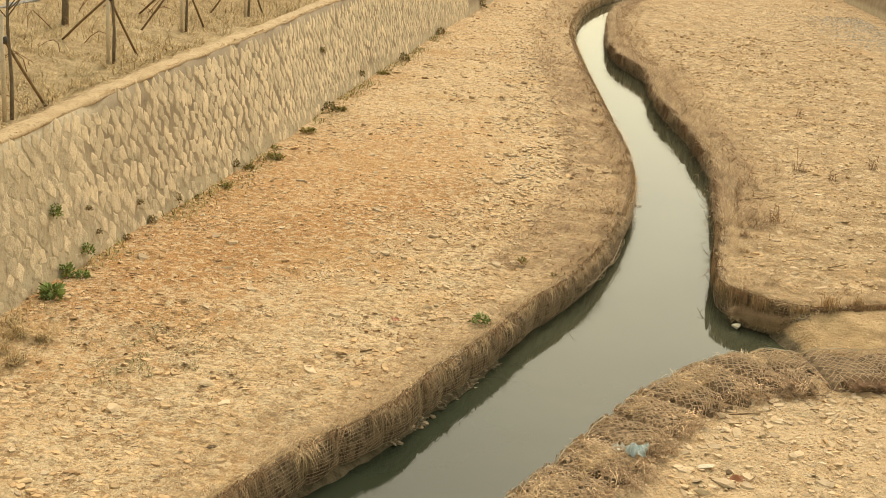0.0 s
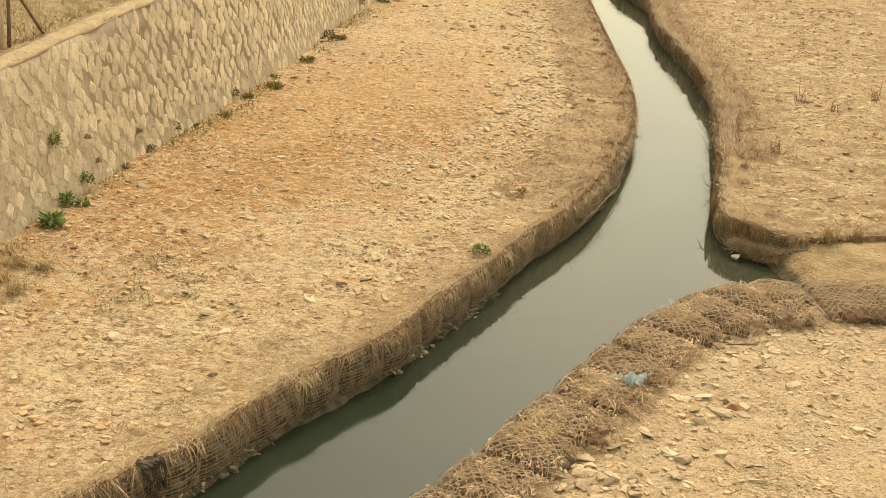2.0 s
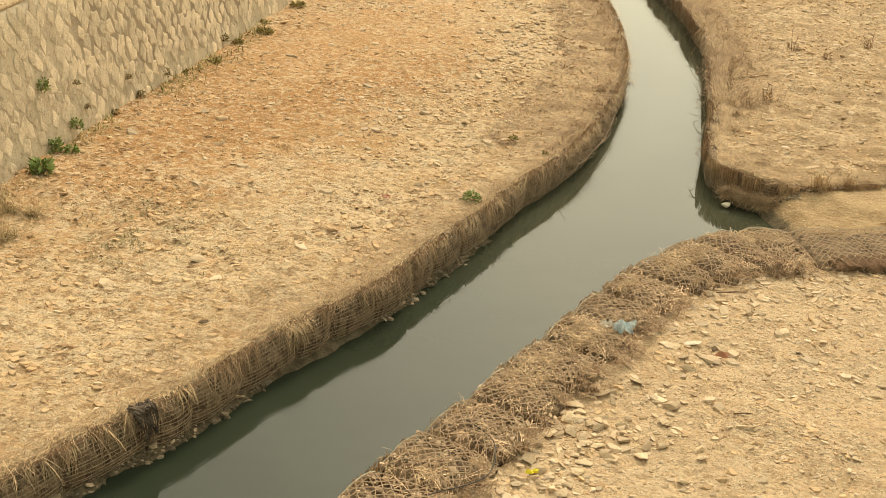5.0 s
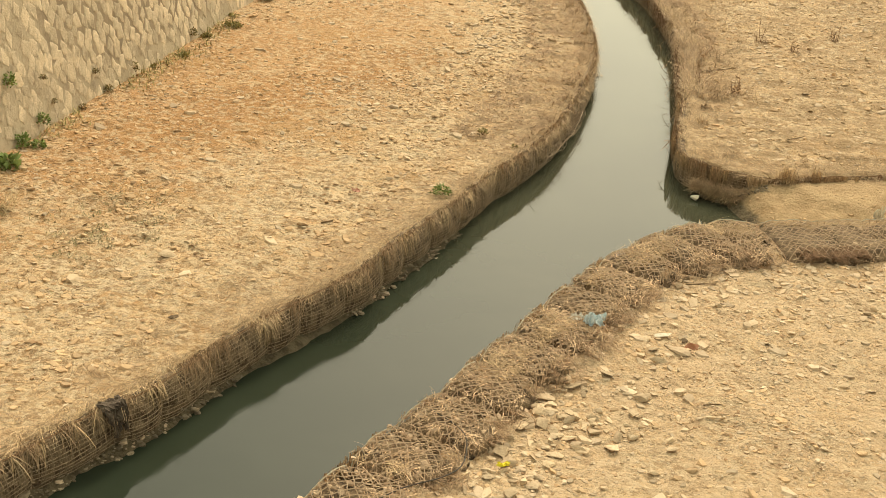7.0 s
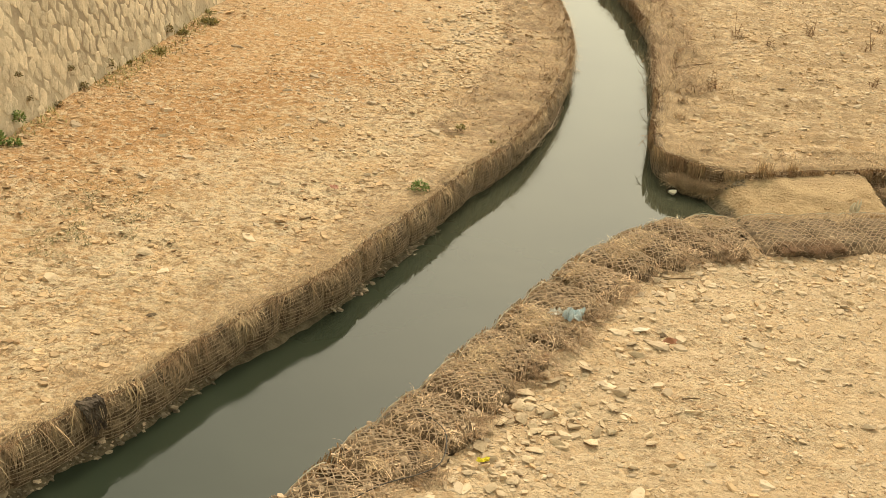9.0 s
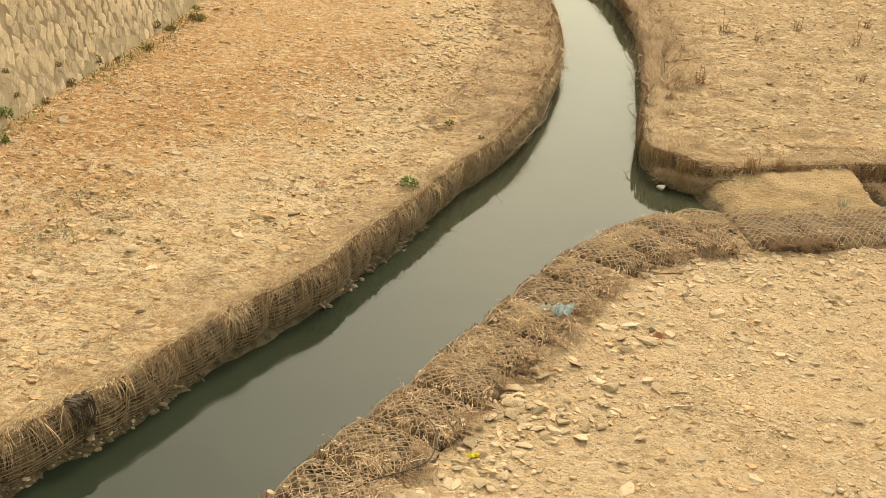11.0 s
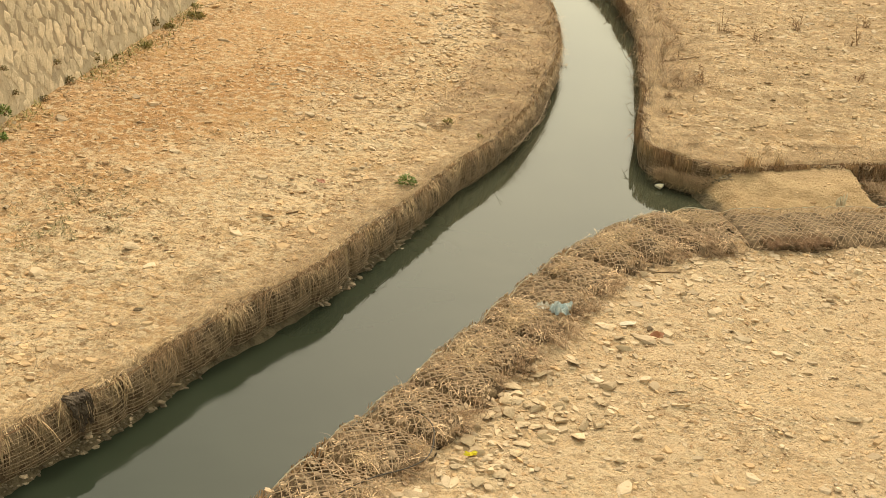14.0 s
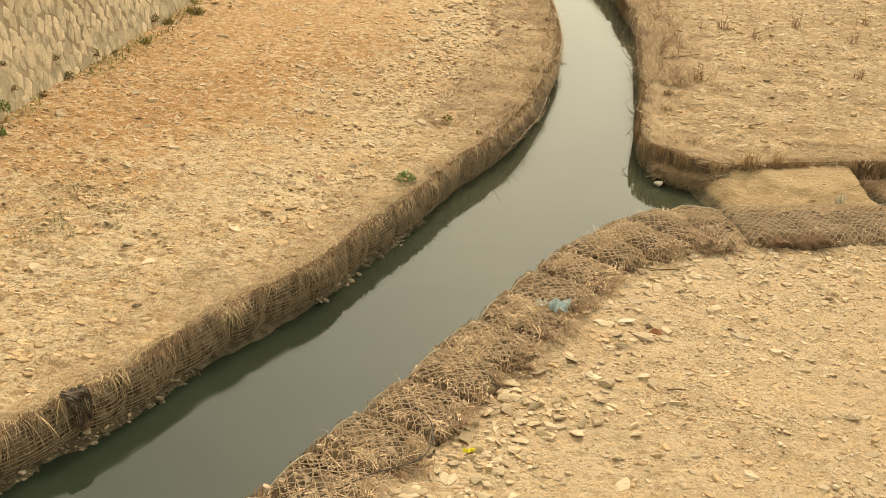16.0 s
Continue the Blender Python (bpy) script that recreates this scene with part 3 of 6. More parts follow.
def make_gabion(line, s0, s1, width, drop, bulge, wires, seed, label, group):
    near = drop != 0.0
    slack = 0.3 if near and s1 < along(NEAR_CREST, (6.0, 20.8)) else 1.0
    n = max(6, int((s1 - s0) / 0.045)) if wires else max(4, int((s1 - s0) / 0.25))
    at, p, inland = edge_frame(line, s0, s1, n)
    d, z = gabion_profile(width, drop, bulge)
    m = len(d)
    ends = np.linspace(0, np.pi, n)[:, None]
    bow = 0.45 + 1.3 * np.sin(ends) ** 0.7 if wires else 1.0
    fine = np.interp(np.linspace(0, m - 1, 3 * m - 2), np.arange(m), np.arange(m))
    d, z = np.interp(fine, np.arange(m), d), np.interp(fine, np.arange(m), z)
    m = len(d)
    dd = np.where(d < 0, d * bow, d)
    sag = np.where(z > -0.1, slack * 0.42 * (1 - np.sin(ends) ** 0.45), 0.0) if near and wires else 0.0
    lump = (0.045 if near else 0.028) * grain(at[:, None], np.arange(m) * 0.06, 0.11, seed % 17) + (0.05 if near else 0.02) * grain(at[:, None], np.arange(m) * 0.06, 0.34, seed % 13)
    body = place_on(p, inland, dd + lump, z - sag + 0.6 * lump)
    k = (np.arange(n - 1)[:, None] * m + np.arange(m - 1)).ravel()
    basket = put("gabion", None, None, None, label, "gabion", group)
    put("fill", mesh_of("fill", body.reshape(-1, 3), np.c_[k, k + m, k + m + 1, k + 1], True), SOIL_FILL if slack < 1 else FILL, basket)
    if not wires:
        return basket
    gap, high = (0.062, 0.062) if near else (0.082, 0.05)
    run = np.r_[0, np.cumsum(np.hypot(np.diff(d), np.diff(z)))]
    keep = run[-1] if near else np.interp(0.1, d[m // 2:], run[m // 2:])
    rows = int((keep - 0.22) / high)
    at_rows = np.interp(np.linspace(0.22, keep, rows), run, np.arange(m))
    nw = max(6, int((s1 - s0) / gap))
    at2, p2, in2 = edge_frame(line, s0, s1, nw)
    ends = np.linspace(0, np.pi, nw)[:, None]
    d2, z2 = np.interp(at_rows, np.arange(m), d), np.interp(at_rows, np.arange(m), z)
    top = z2 > (-0.02 if near else 0.5)
    sag = np.where(z2 > -0.1, slack * 0.2 * (1 - np.sin(ends) ** 0.3), 0.0) if near else 0.0
    d2 = np.where(d2 < 0, d2 * (0.45 + 1.3 * np.sin(ends) ** 0.7), d2) - np.where(top, 0.0, 0.035 if near else 0.024) + (0.022 if near else 0.012) * grain(at2[:, None], np.arange(rows) * 0.3, 0.25, seed)
    z2 = z2 + np.where(top, 0.1, 0.0) - sag + (0.035 if near else 0.011) * grain(at2[:, None], np.arange(rows) * 0.3, 0.2, seed + 3)
    net = place_on(p2, in2, d2, z2)
    idx = np.arange(nw * rows).reshape(nw, rows)
    if near:
        odd = (np.add.outer(np.arange(nw - 1), np.arange(rows - 1)) % 2).astype(bool)
        segs = np.vstack([np.c_[idx[:-1, :-1][~odd], idx[1:, 1:][~odd]], np.c_[idx[1:, :-1][odd], idx[:-1, 1:][odd]]])
        v, f = tubes(net.reshape(-1, 3), segs, 0.0062)
    else:
        v, f = tubes(net.reshape(-1, 3), np.c_[idx[:-1].ravel(), idx[1:].ravel()], 0.0046)
        v2, f2 = tubes(net.reshape(-1, 3), np.c_[idx[:, :-1].ravel(), idx[:, 1:].ravel()], 0.0042)
        v, f = np.vstack([v, v2]), np.vstack([f, f2 + len(v)])
    put("wire_mesh", mesh_of("wire_mesh", v, f), NET_WIRE if near else WIRE, basket)
    # strand along the rim: pale at the near mat, dark brown on other banks
    rim = int(np.argmax(z2[nw // 2] > (0.04 if near else -0.05)))
    v, f = tubes(net[:, rim] + [0, 0, 0.0 if near else 0.03], np.c_[np.arange(nw - 1), np.arange(1, nw)], 0.0085)
    put("rim_strand", mesh_of("rim_strand", v, f), RIM_WIRE if near else STEM, basket, "pale grey edge wire" if near else "dark brown edge strand")
    return basket


def tubes(points, segments, radius):
    """Three-sided bars between pairs of points."""
    a, b = points[segments[:, 0]], points[segments[:, 1]]
    t = b - a
    t /= np.linalg.norm(t, axis=1)[:, None] + 1e-9
    up = np.where(np.abs(t[:, 2:3]) > 0.9, [[1.0, 0, 0]], [[0, 0, 1.0]])
    u = np.cross(t, up)
    u /= np.linalg.norm(u, axis=1)[:, None] + 1e-9
    w = np.cross(t, u)
    ring = [radius * (math.cos(q) * u + math.sin(q) * w) for q in (0.5, 0.5 + 2.094, 0.5 + 4.189)]
    v = np.stack([a + ring[0], a + ring[1], a + ring[2], b + ring[0], b + ring[1], b + ring[2]], 1).reshape(-1, 3)
    k = np.arange(len(a))[:, None] * 6
    f = np.concatenate([k + [0, 1, 4, 3], k + [1, 2, 5, 4], k + [2, 0, 3, 5]])
    return v, f


def along(line, place):
    """The length along a line at which it passes nearest to a place."""
    s = np.r_[0, np.cumsum(np.hypot(*np.diff(line, axis=0).T))]
    return float(s[np.argmin(np.hypot(line[:, 0] - place[0], line[:, 1] - place[1]))])


def near_width(s):
    """How wide the gabion mat of the gravel bank is."""
    return 1.55 - 0.5 * step(np.asarray(s, float), along(NEAR_CREST, (5.0, 20.55)) - 0.5, along(NEAR_CREST, (5.0, 20.55)) + 3)


def make_gabions():
    s, end, k = along(LEFT_CREST, (-7.9, -20)), along(LEFT_CREST, (7.6, 84)), 0
    first = along(LEFT_CREST, (-6.4, 8.5))
    near = along(LEFT_CREST, (4.4, 31))
    while s < end:
        size = 1.0 + 0.3 * math.sin(k * 2.1) if first < s < near else 3.0
        make_gabion(LEFT_CREST, s, min(s + size, end), 0.9, 0.0, 1.15, first < s < near, k, "bulging wire gabion with brown soil fill in the stream bank", "gabions of the long bank")
        s, k = s + size, k + 1
    s, end = along(RIGHT_CREST, (12.5, 93)), along(RIGHT_CREST, (14, 25))
    near = along(RIGHT_CREST, (6.5, 31))
    while s < end:
        size = 1.0 if s > near else 3.0
        make_gabion(RIGHT_CREST, s, min(s + size, end), 0.8, 0.0, 0.6, s > near, k, "wire gabion overgrown with dead grass at the water", "gabions of the far bank")
        s, k = s + size, k + 1
    s, end = along(NEAR_CREST, (14, 22.4)), along(NEAR_CREST, (-5.3, -20))
    last = along(NEAR_CREST, (-2.6, 8.6))
    while s < end:
        width = float(near_width(s))
        make_gabion(NEAR_CREST, s, min(s + 1.02, end), width, NEAR_Z, 1.3, s < last, k, "flattened wire gabion matted with straw and rubble", "gabions of the gravel bank")
        s, k = s + 1.02, k + 1


make_gabions()


# ---- stones ----
def hull_stone(seed, n, flat):
    """An angular broken stone, one metre across: the hull of scattered points, flattened."""
    r = random.Random(seed)
    bm = bmesh.new()
    for _ in range(n):
        v = Vector((r.gauss(0, 1), r.gauss(0, 1), r.gauss(0, 1))).normalized() * r.uniform(0.42, 0.56)
        bm.verts.new((v.x * r.uniform(0.8, 1.1), v.y * 0.8, v.z * flat))
    found = bmesh.ops.convex_hull(bm, input=bm.verts)
    bmesh.ops.delete(bm, geom=list({e for e in found["geom_interior"] if isinstance(e, bmesh.types.BMVert)}), context="VERTS")
    bmesh.ops.triangulate(bm, faces=bm.faces)
    return bm


def stone_arrays(seed, n, flat):
    bm = hull_stone(seed, n, flat)
    bm.verts.index_update()
    v = np.array([x.co[:] for x in bm.verts])
    f = np.array([[x.index for x in face.verts] for face in bm.faces])
    bm.free()
    return v, f


def plate_arrays(seed, flat, top=4, foot=5):
    """A thin broken plate with a skewed top, one metre across."""
    r = random.Random(seed)
    v = []
    for n, reach, z in ((top, 0.42, flat), (foot, 0.54, -flat)):
        turn = r.uniform(0, 6.28)
        for k in range(n):
            a, m = turn + 6.2832 * (k + r.uniform(-0.28, 0.28)) / n, reach * r.uniform(0.66, 1.15)
            v.append((m * math.cos(a), m * math.sin(a) * 0.8, z * r.uniform(0.6, 1.3)))
    bm = bmesh.new()
    for q in v:
        bm.verts.new(q)
    bmesh.ops.convex_hull(bm, input=bm.verts)
    bmesh.ops.delete(bm, geom=[q for q in bm.verts if not q.link_faces], context="VERTS")
    bmesh.ops.triangulate(bm, faces=bm.faces)
    bm.verts.index_update()
    out = np.array([q.co[:] for q in bm.verts]), np.array([[q.index for q in face.verts] for face in bm.faces])
    bm.free()
    return out


CHIPS = [plate_arrays(40 + k, 0.10) for k in range(12)]
SLABS = [plate_arrays(140 + k, 0.11, 5, 5) for k in range(12)]


FLAKES = [stone_arrays(70 + k, 5, 0.3) for k in range(12)]


def strewn(name, x, y, size, material, label, seed, sink=0.05, parent=None, z=None, fine=False):
    """Many small stones on the ground as one mesh."""
    rng = np.random.default_rng(seed)
    z = sampled(x, y) if z is None else z
    kind = rng.integers(0, len(CHIPS), len(x))
    kind = kind + np.where((size > 0.075) & (not fine), len(CHIPS), 0)
    verts, faces, count = [], [], 0
    for k, (tv, tf) in enumerate(FLAKES if fine else CHIPS + SLABS):
        w = kind == k
        n = int(w.sum())
        if not n:
            continue
        a, tilt, lean = rng.uniform(0, 6.283, n), rng.normal(0, 0.2, n), rng.uniform(0, 6.283, n)
        s = size[w][:, None] * np.c_[rng.uniform(0.8, 1.35, n), rng.uniform(0.7, 1.1, n), rng.uniform(0.6, 1.2, n)]
        v = tv[None] * s[:, None]
        ca, sa = np.cos(a)[:, None], np.sin(a)[:, None]
        vx, vy, vz = v[..., 0] * ca - v[..., 1] * sa, v[..., 0] * sa + v[..., 1] * ca, v[..., 2]
        vz = vz + tilt[:, None] * (vx * np.cos(lean)[:, None] + vy * np.sin(lean)[:, None])
        v = np.stack([vx + x[w][:, None], vy + y[w][:, None], vz + z[w][:, None] + (size[w] * sink)[:, None]], -1)
        verts.append(v.reshape(-1, 3))
        faces.append((tf[None] + (np.arange(n) * len(tv))[:, None, None] + count).reshape(-1, 3))
        count += n * len(tv)
    return put(name, mesh_of(name, np.vstack(verts), np.vstack(faces)), material, parent, label, "" if parent else "gravel", "", "stuff")


def on_bank(rng, n, box, k, lo, hi, chance=None, wall=True):
    """Random places in a box whose distance inland from crest k lies between lo and hi."""
    x, y = rng.uniform(box[0], box[1], n), rng.uniform(box[2], box[3], n)
    d = sampled(x, y, k)
    ok = (d > lo) & (d < hi)
    if wall:
        ok &= x > wall_x(y) + 0.03
    if chance is not None:
        ok &= rng.uniform(0, 1, n) < chance(x, y, d)
    return x[ok], y[ok], d[ok]


def make_gravel():
    rng = np.random.default_rng(11)

    def patchy(x, y, d):
        u, v = (x + 3.6) * 0.951 - (y - 29) * 0.309, (x + 3.6) * 0.309 + (y - 29) * 0.951
        tinted = np.clip(1.25 - (u / 2.2) ** 2 - (v / 10) ** 2, 0, 1)
        return (1 - 0.55 * tinted) * (0.1 + 0.9 * step(grain(x, y, 1.6, 21) + 0.6 * grain(x, y, 0.5, 22), -0.2, 0.9) + 0.5 * step(y, 25, 29) * step(d, 0.8, 1.2) * (1 - step(d, 2.2, 3.4)))

    x, y, d = on_bank(rng, 26000, (-8, 5, 10.5, 32), 1, 0.35, 30, patchy)
    size = 0.046 * np.exp(rng.normal(0, 0.62, len(x)))
    size = np.clip(size, 0.02, 0.145)
    pale = rng.uniform(0, 1, len(x)) < 0.26
    strewn("gravel", x[pale], y[pale], size[pale], PEBBLE, "pale shale gravel strewn over dry soil", 1)
    strewn("clods", x[~pale], y[~pale], size[~pale] * 1.25, CLOD, "ochre soil clods and shale strewn over dry soil", 101)
    x, y, d = on_bank(rng, 24000, (-6, 12, 32, 100), 1, 0.4, 30, patchy)
    size = 0.066 * np.exp(rng.normal(0, 0.5, len(x)))
    size = np.clip(size * 1.35, 0.03, 0.3)
    pale = rng.uniform(0, 1, len(x)) < 0.4
    strewn("gravel", x[pale], y[pale], size[pale], PEBBLE, "pale shale gravel on the distant bank", 2)
    strewn("clods", x[~pale], y[~pale], size[~pale] * 1.25, CLOD, "ochre soil clods on the distant bank", 102)
    x, y, d = on_bank(rng, 22000, (5, 30, 23.5, 110), 2, 0.25, 60, lambda x, y, d: (0.3 + 0.7 * step(grain(x, y, 2.0, 31), -0.4, 0.7)) * (1.3 - 0.009 * y))
    size = 0.058 * np.exp(rng.normal(0, 0.5, len(x))) * (0.65 + y / 55) * np.where(rng.uniform(0, 1, len(x)) < 0.05, 1.5, 1.0)
    size = np.clip(size, 0.025, 0.22)
    pale = rng.uniform(0, 1, len(x)) < 0.45
    strewn("gravel", x[pale], y[pale], size[pale], PEBBLE, "pale gravel among dead grass on the flat bank", 3)
    strewn("clods", x[~pale], y[~pale], size[~pale] * 1.1, CLOD, "brown clods among dead grass on the flat bank", 103)
    x, y, d = on_bank(rng, 14000, (5.3, 18, 23.5, 46), 2, 0.5, 30, lambda x, y, d: 0.15 + 0.85 * step(grain(x, y, 1.3, 33) + 0.5 * grain(x, y, 0.4, 34), -0.2, 0.7))
    size = np.clip(0.06 * np.exp(rng.normal(0, 0.5, len(x))), 0.03, 0.19)
    pale = rng.uniform(0, 1, len(x)) < 0.5
    strewn("gravel", x[pale], y[pale], size[pale], PEBBLE, "pale angular chips on the flat bank", 106, 0.07)
    strewn("clods", x[~pale], y[~pale], size[~pale], CLOD, "rough brown clods on the flat bank", 107, 0.09)
    # dried clods and chips on the silt of the side channel
    x, y = rng.uniform(5.9, 10.5, 1100), rng.uniform(20.6, 24.2, 1100)
    z = sampled(x, y)
    ok = (z > -0.5) & (z < 0.02) & (sampled(x, y, 2) < 0.1) & (sampled(x, y, 3) < 0.2)
    x, y = x[ok], y[ok]
    strewn("clods", x, y, np.clip(0.034 * np.exp(rng.normal(0, 0.5, len(x))), 0.02, 0.12), CLOD, "dried silt clods in the side channel", 104)
    x, y, d = on_bank(rng, 36000, (-1, 12, 9, 21.5), 3, 1.0, 40, lambda x, y, d: 0.45 + 0.55 * step(grain(x, y, 0.9, 41), -0.3, 0.6))
    size = np.clip(0.031 * np.exp(rng.normal(0, 0.58, len(x))), 0.014, 0.15)
    pale = rng.uniform(0, 1, len(x)) < 0.6
    strewn("gravel", x[pale], y[pale], size[pale], PEBBLE, "broken pale stone chips and grit", 4)
    strewn("clods", x[~pale], y[~pale], size[~pale] * 1.2, CLOD, "ochre clods among broken stone", 105)
    x, y, d = on_bank(rng, 32000, (-8, 4.5, 11, 30), 1, 0.5, 30, lambda x, y, d: 0.12 + 0.88 * step(grain(x, y, 1.1, 23) + 0.5 * grain(x, y, 0.35, 24), 0.0, 0.8))
    strewn("grit", x, y, np.clip(0.042 * np.exp(rng.normal(0, 0.4, len(x))), 0.025, 0.12), PEBBLE, "flaky shale grit on dry soil", 7, 0.1, None, None, True)
    x, y, d = on_bank(rng, 36000, (1, 11, 11, 20), 3, 1.2, 30, lambda x, y, d: 0.2 + 0.8 * step(grain(x, y, 0.8, 25) + 0.5 * grain(x, y, 0.3, 26), -0.1, 0.7))
    strewn("grit", x, y, np.clip(0.03 * np.exp(rng.normal(0, 0.4, len(x))), 0.018, 0.09), PEBBLE, "flaky stone grit between broken slabs", 8, 0.1, None, None, True)
    # coarse broken stone beside the straw strip of the long bank, and lumps on the flat bank
    x, y, d = on_bank(rng, 9000, (-2, 6, 23, 62), 1, 1.3, 4.2, lambda x, y, d: (1 - np.abs(d - 2.4) / 2.2) * (0.25 + 0.75 * step(grain(x, y, 1.5, 27), -0.4, 0.6)))
    strewn("rubble", x, y, np.clip(0.085 * np.exp(rng.normal(0, 0.45, len(x))), 0.05, 0.26) * (0.75 + y / 110), PEBBLE, "coarse pale broken stone along the straw strip", 130, 0.13)
    x, y, d = on_bank(rng, 7000, (5.4, 20, 23.8, 70), 2, 0.7, 30, lambda x, y, d: 0.2 + 0.8 * step(grain(x, y, 1.4, 28), -0.2, 0.7))
    strewn("clods", x, y, np.clip(0.085 * np.exp(rng.normal(0, 0.45, len(x))), 0.045, 0.24) * (0.75 + y / 110), CLOD, "rough ochre lumps of soil on the flat bank", 131, 0.14)
    x, y, d = on_bank(rng, 3600, (-8, 3, 11, 32), 1, 0.7, 30, lambda x, y, d: 0.1 + 0.9 * step(grain(x, y, 1.2, 29) + 0.4 * grain(x, y, 0.4, 30), 0.0, 0.8))
    strewn("clods", x, y, np.clip(0.075 * np.exp(rng.normal(0, 0.4, len(x))), 0.045, 0.14), CLOD, "rough ochre lumps of soil and shale", 132, 0.12)
    x, y, d = on_bank(rng, 3600, (0.5, 12, 9.5, 21), 3, 1.5, 30, lambda x, y, d: 0.1 + 0.9 * step(grain(x, y, 1.0, 35) + 0.4 * grain(x, y, 0.4, 36), 0.0, 0.8))
    strewn("rubble", x, y, np.clip(0.062 * np.exp(rng.normal(0, 0.45, len(x))), 0.035, 0.16), PEBBLE, "pale broken lumps of stone on gravel", 133, 0.12)
    # dark brown crumbs in drifts on the long bank and on the gravel bank
    for k, box, n, lo, seed in ((1, (-8, 4.5, 10.5, 32), 15000, 0.6, 134), (3, (0.5, 12, 10, 21), 7000, 1.5, 135)):
        x, y, d = on_bank(rng, n, box, k, lo, 30, lambda x, y, d: step(grain(x, y, 1.5, 37) + 0.7 * grain(x, y, 0.4, 38), 0.05, 0.9))
        strewn("crumbs", x, y, np.clip(0.066 * np.exp(rng.normal(0, 0.45, len(x))), 0.03, 0.16) * (1.0 if k == 1 else 0.7), DARK_CRUMB, "dark brown crumbs in drifts", seed, 0.1, None, None, True)
    # larger plates of shale and broken stone lying flat
    for k, box, n, lo, label in ((1, (-7, 5, 11.5, 46), 260, 0.8, "flat ochre shale plates on dry soil"), (3, (1, 10, 10.5, 20.5), 260, 1.5, "flat broken plates of pale stone in gravel"), (2, (6, 18, 24.5, 50), 260, 0.6, "flat pale plates of stone on the flat bank")):
        x, y, d = on_bank(rng, n, box, k, lo, 30)
        strewn("plates", x, y, 0.1 + 0.22 * rng.uniform(0, 1, len(x)) ** 2.2, PEBBLE, label, 110 + k, 0.02)
    # broken slabs spilling from the inner edge of the gabion mat
    s = rng.uniform(along(NEAR_CREST, (9.4, 21.5)), along(NEAR_CREST, (-0.97, 11.35)), 300)
    at, p, inland = edge_frame(NEAR_CREST, 0, length_of(NEAR_CREST), 4000)
    i = np.searchsorted(at, s)
    off = near_width(s) + 0.02 + 1.0 * rng.uniform(0, 1, len(s)) ** 1.8
    strewn("plates", p[i, 0] + inland[i, 0] * off, p[i, 1] + inland[i, 1] * off, 0.07 + 0.17 * rng.uniform(0, 1, len(s)) ** 1.6, PEBBLE, "broken slabs spilling from the gabion mat", 120, 0.02)
    # rubble on the mud at the foot of the long bank
    s = rng.uniform(along(LEFT_CREST, (-5, 10.6)), along(LEFT_CREST, (3.3, 26.9)), 1300)
    at, p, inland = edge_frame(LEFT_CREST, 0, length_of(LEFT_CREST), 4000)
    i = np.searchsorted(at, s)
    off = rng.uniform(0.05, 0.27, len(s))
    x, y = p[i, 0] - inland[i, 0] * off, p[i, 1] - inland[i, 1] * off
    ok = grain(s, s * 0, 1.3, 51) > -0.5
    size = 0.05 * np.exp(rng.normal(0, 0.5, len(x)))
    muddy = ok & (rng.uniform(0, 1, len(x)) < 0.86)
    strewn("rubble", x[muddy], y[muddy], np.clip(size[muddy], 0.03, 0.16), MUD_STONE, "grey-brown rubble on wet mud at the waterline", 5, 0.2)
    strewn("rubble", x[ok & ~muddy], y[ok & ~muddy], np.clip(size[ok & ~muddy], 0.03, 0.12), RUBBLE, "pale stones on wet mud at the waterline", 15, 0.2)
    s = rng.uniform(along(RIGHT_CREST, (5.6, 26.5)), along(RIGHT_CREST, (6.9, 23.4)), 500)
    at, p, inland = edge_frame(RIGHT_CREST, 0, length_of(RIGHT_CREST), 4000)
    i = np.searchsorted(at, s)
    off = rng.uniform(0.03, 0.3, len(s))
    x, y = p[i, 0] - inland[i, 0] * off, p[i, 1] - inland[i, 1] * off
    strewn("rubble", x, y, np.clip(0.05 * np.exp(rng.normal(0, 0.4, len(x))), 0.03, 0.14), MUD_STONE, "dark rubble at the foot of the bank corner", 9, 0.15)
    # rubble caught under the net of the near gabions
    s = rng.uniform(along(NEAR_CREST, (14, 22.4)), along(NEAR_CREST, (-2.6, 8.6)), 4200)
    at, p, inland = edge_frame(NEAR_CREST, 0, length_of(NEAR_CREST), 4000)
    i = np.searchsorted(at, s)
    wide = near_width(s)
    off = rng.uniform(0.04, 1.2, len(s)) * wide
    x, y = p[i, 0] + inland[i, 0] * off, p[i, 1] + inland[i, 1] * off
    phase = (s - along(NEAR_CREST, (14, 22.4))) % 1.02
    ok = (grain(x, y, 0.7, 52) + 0.5 * grain(x, y, 0.25, 53) > 0.0) & (np.abs(phase - 0.51) < 0.42)
    x, y, off, wide = x[ok], y[ok], off[ok], wide[ok]
    strewn("rubble", x, y, np.clip(0.046 * np.exp(rng.normal(0, 0.5, len(x))), 0.022, 0.12), RUBBLE, "grey-brown rubble caught under wire netting", 6, 0.05, None, 0.05 - 0.2 * step(off / wide, 0.9, 1.12))


make_gravel()

STONES = []
for k in range(8):
    me = bpy.data.meshes.new("stone")
    bm = hull_stone(90 + k, 12, 0.24 + 0.06 * (k % 4))
    bmesh.ops.bevel(bm, geom=list(bm.edges), offset=0.014, segments=1, affect="EDGES")
    bm.to_mesh(me)
    bm.free()
    me.materials.append(ROCK)
    STONES.append(me)


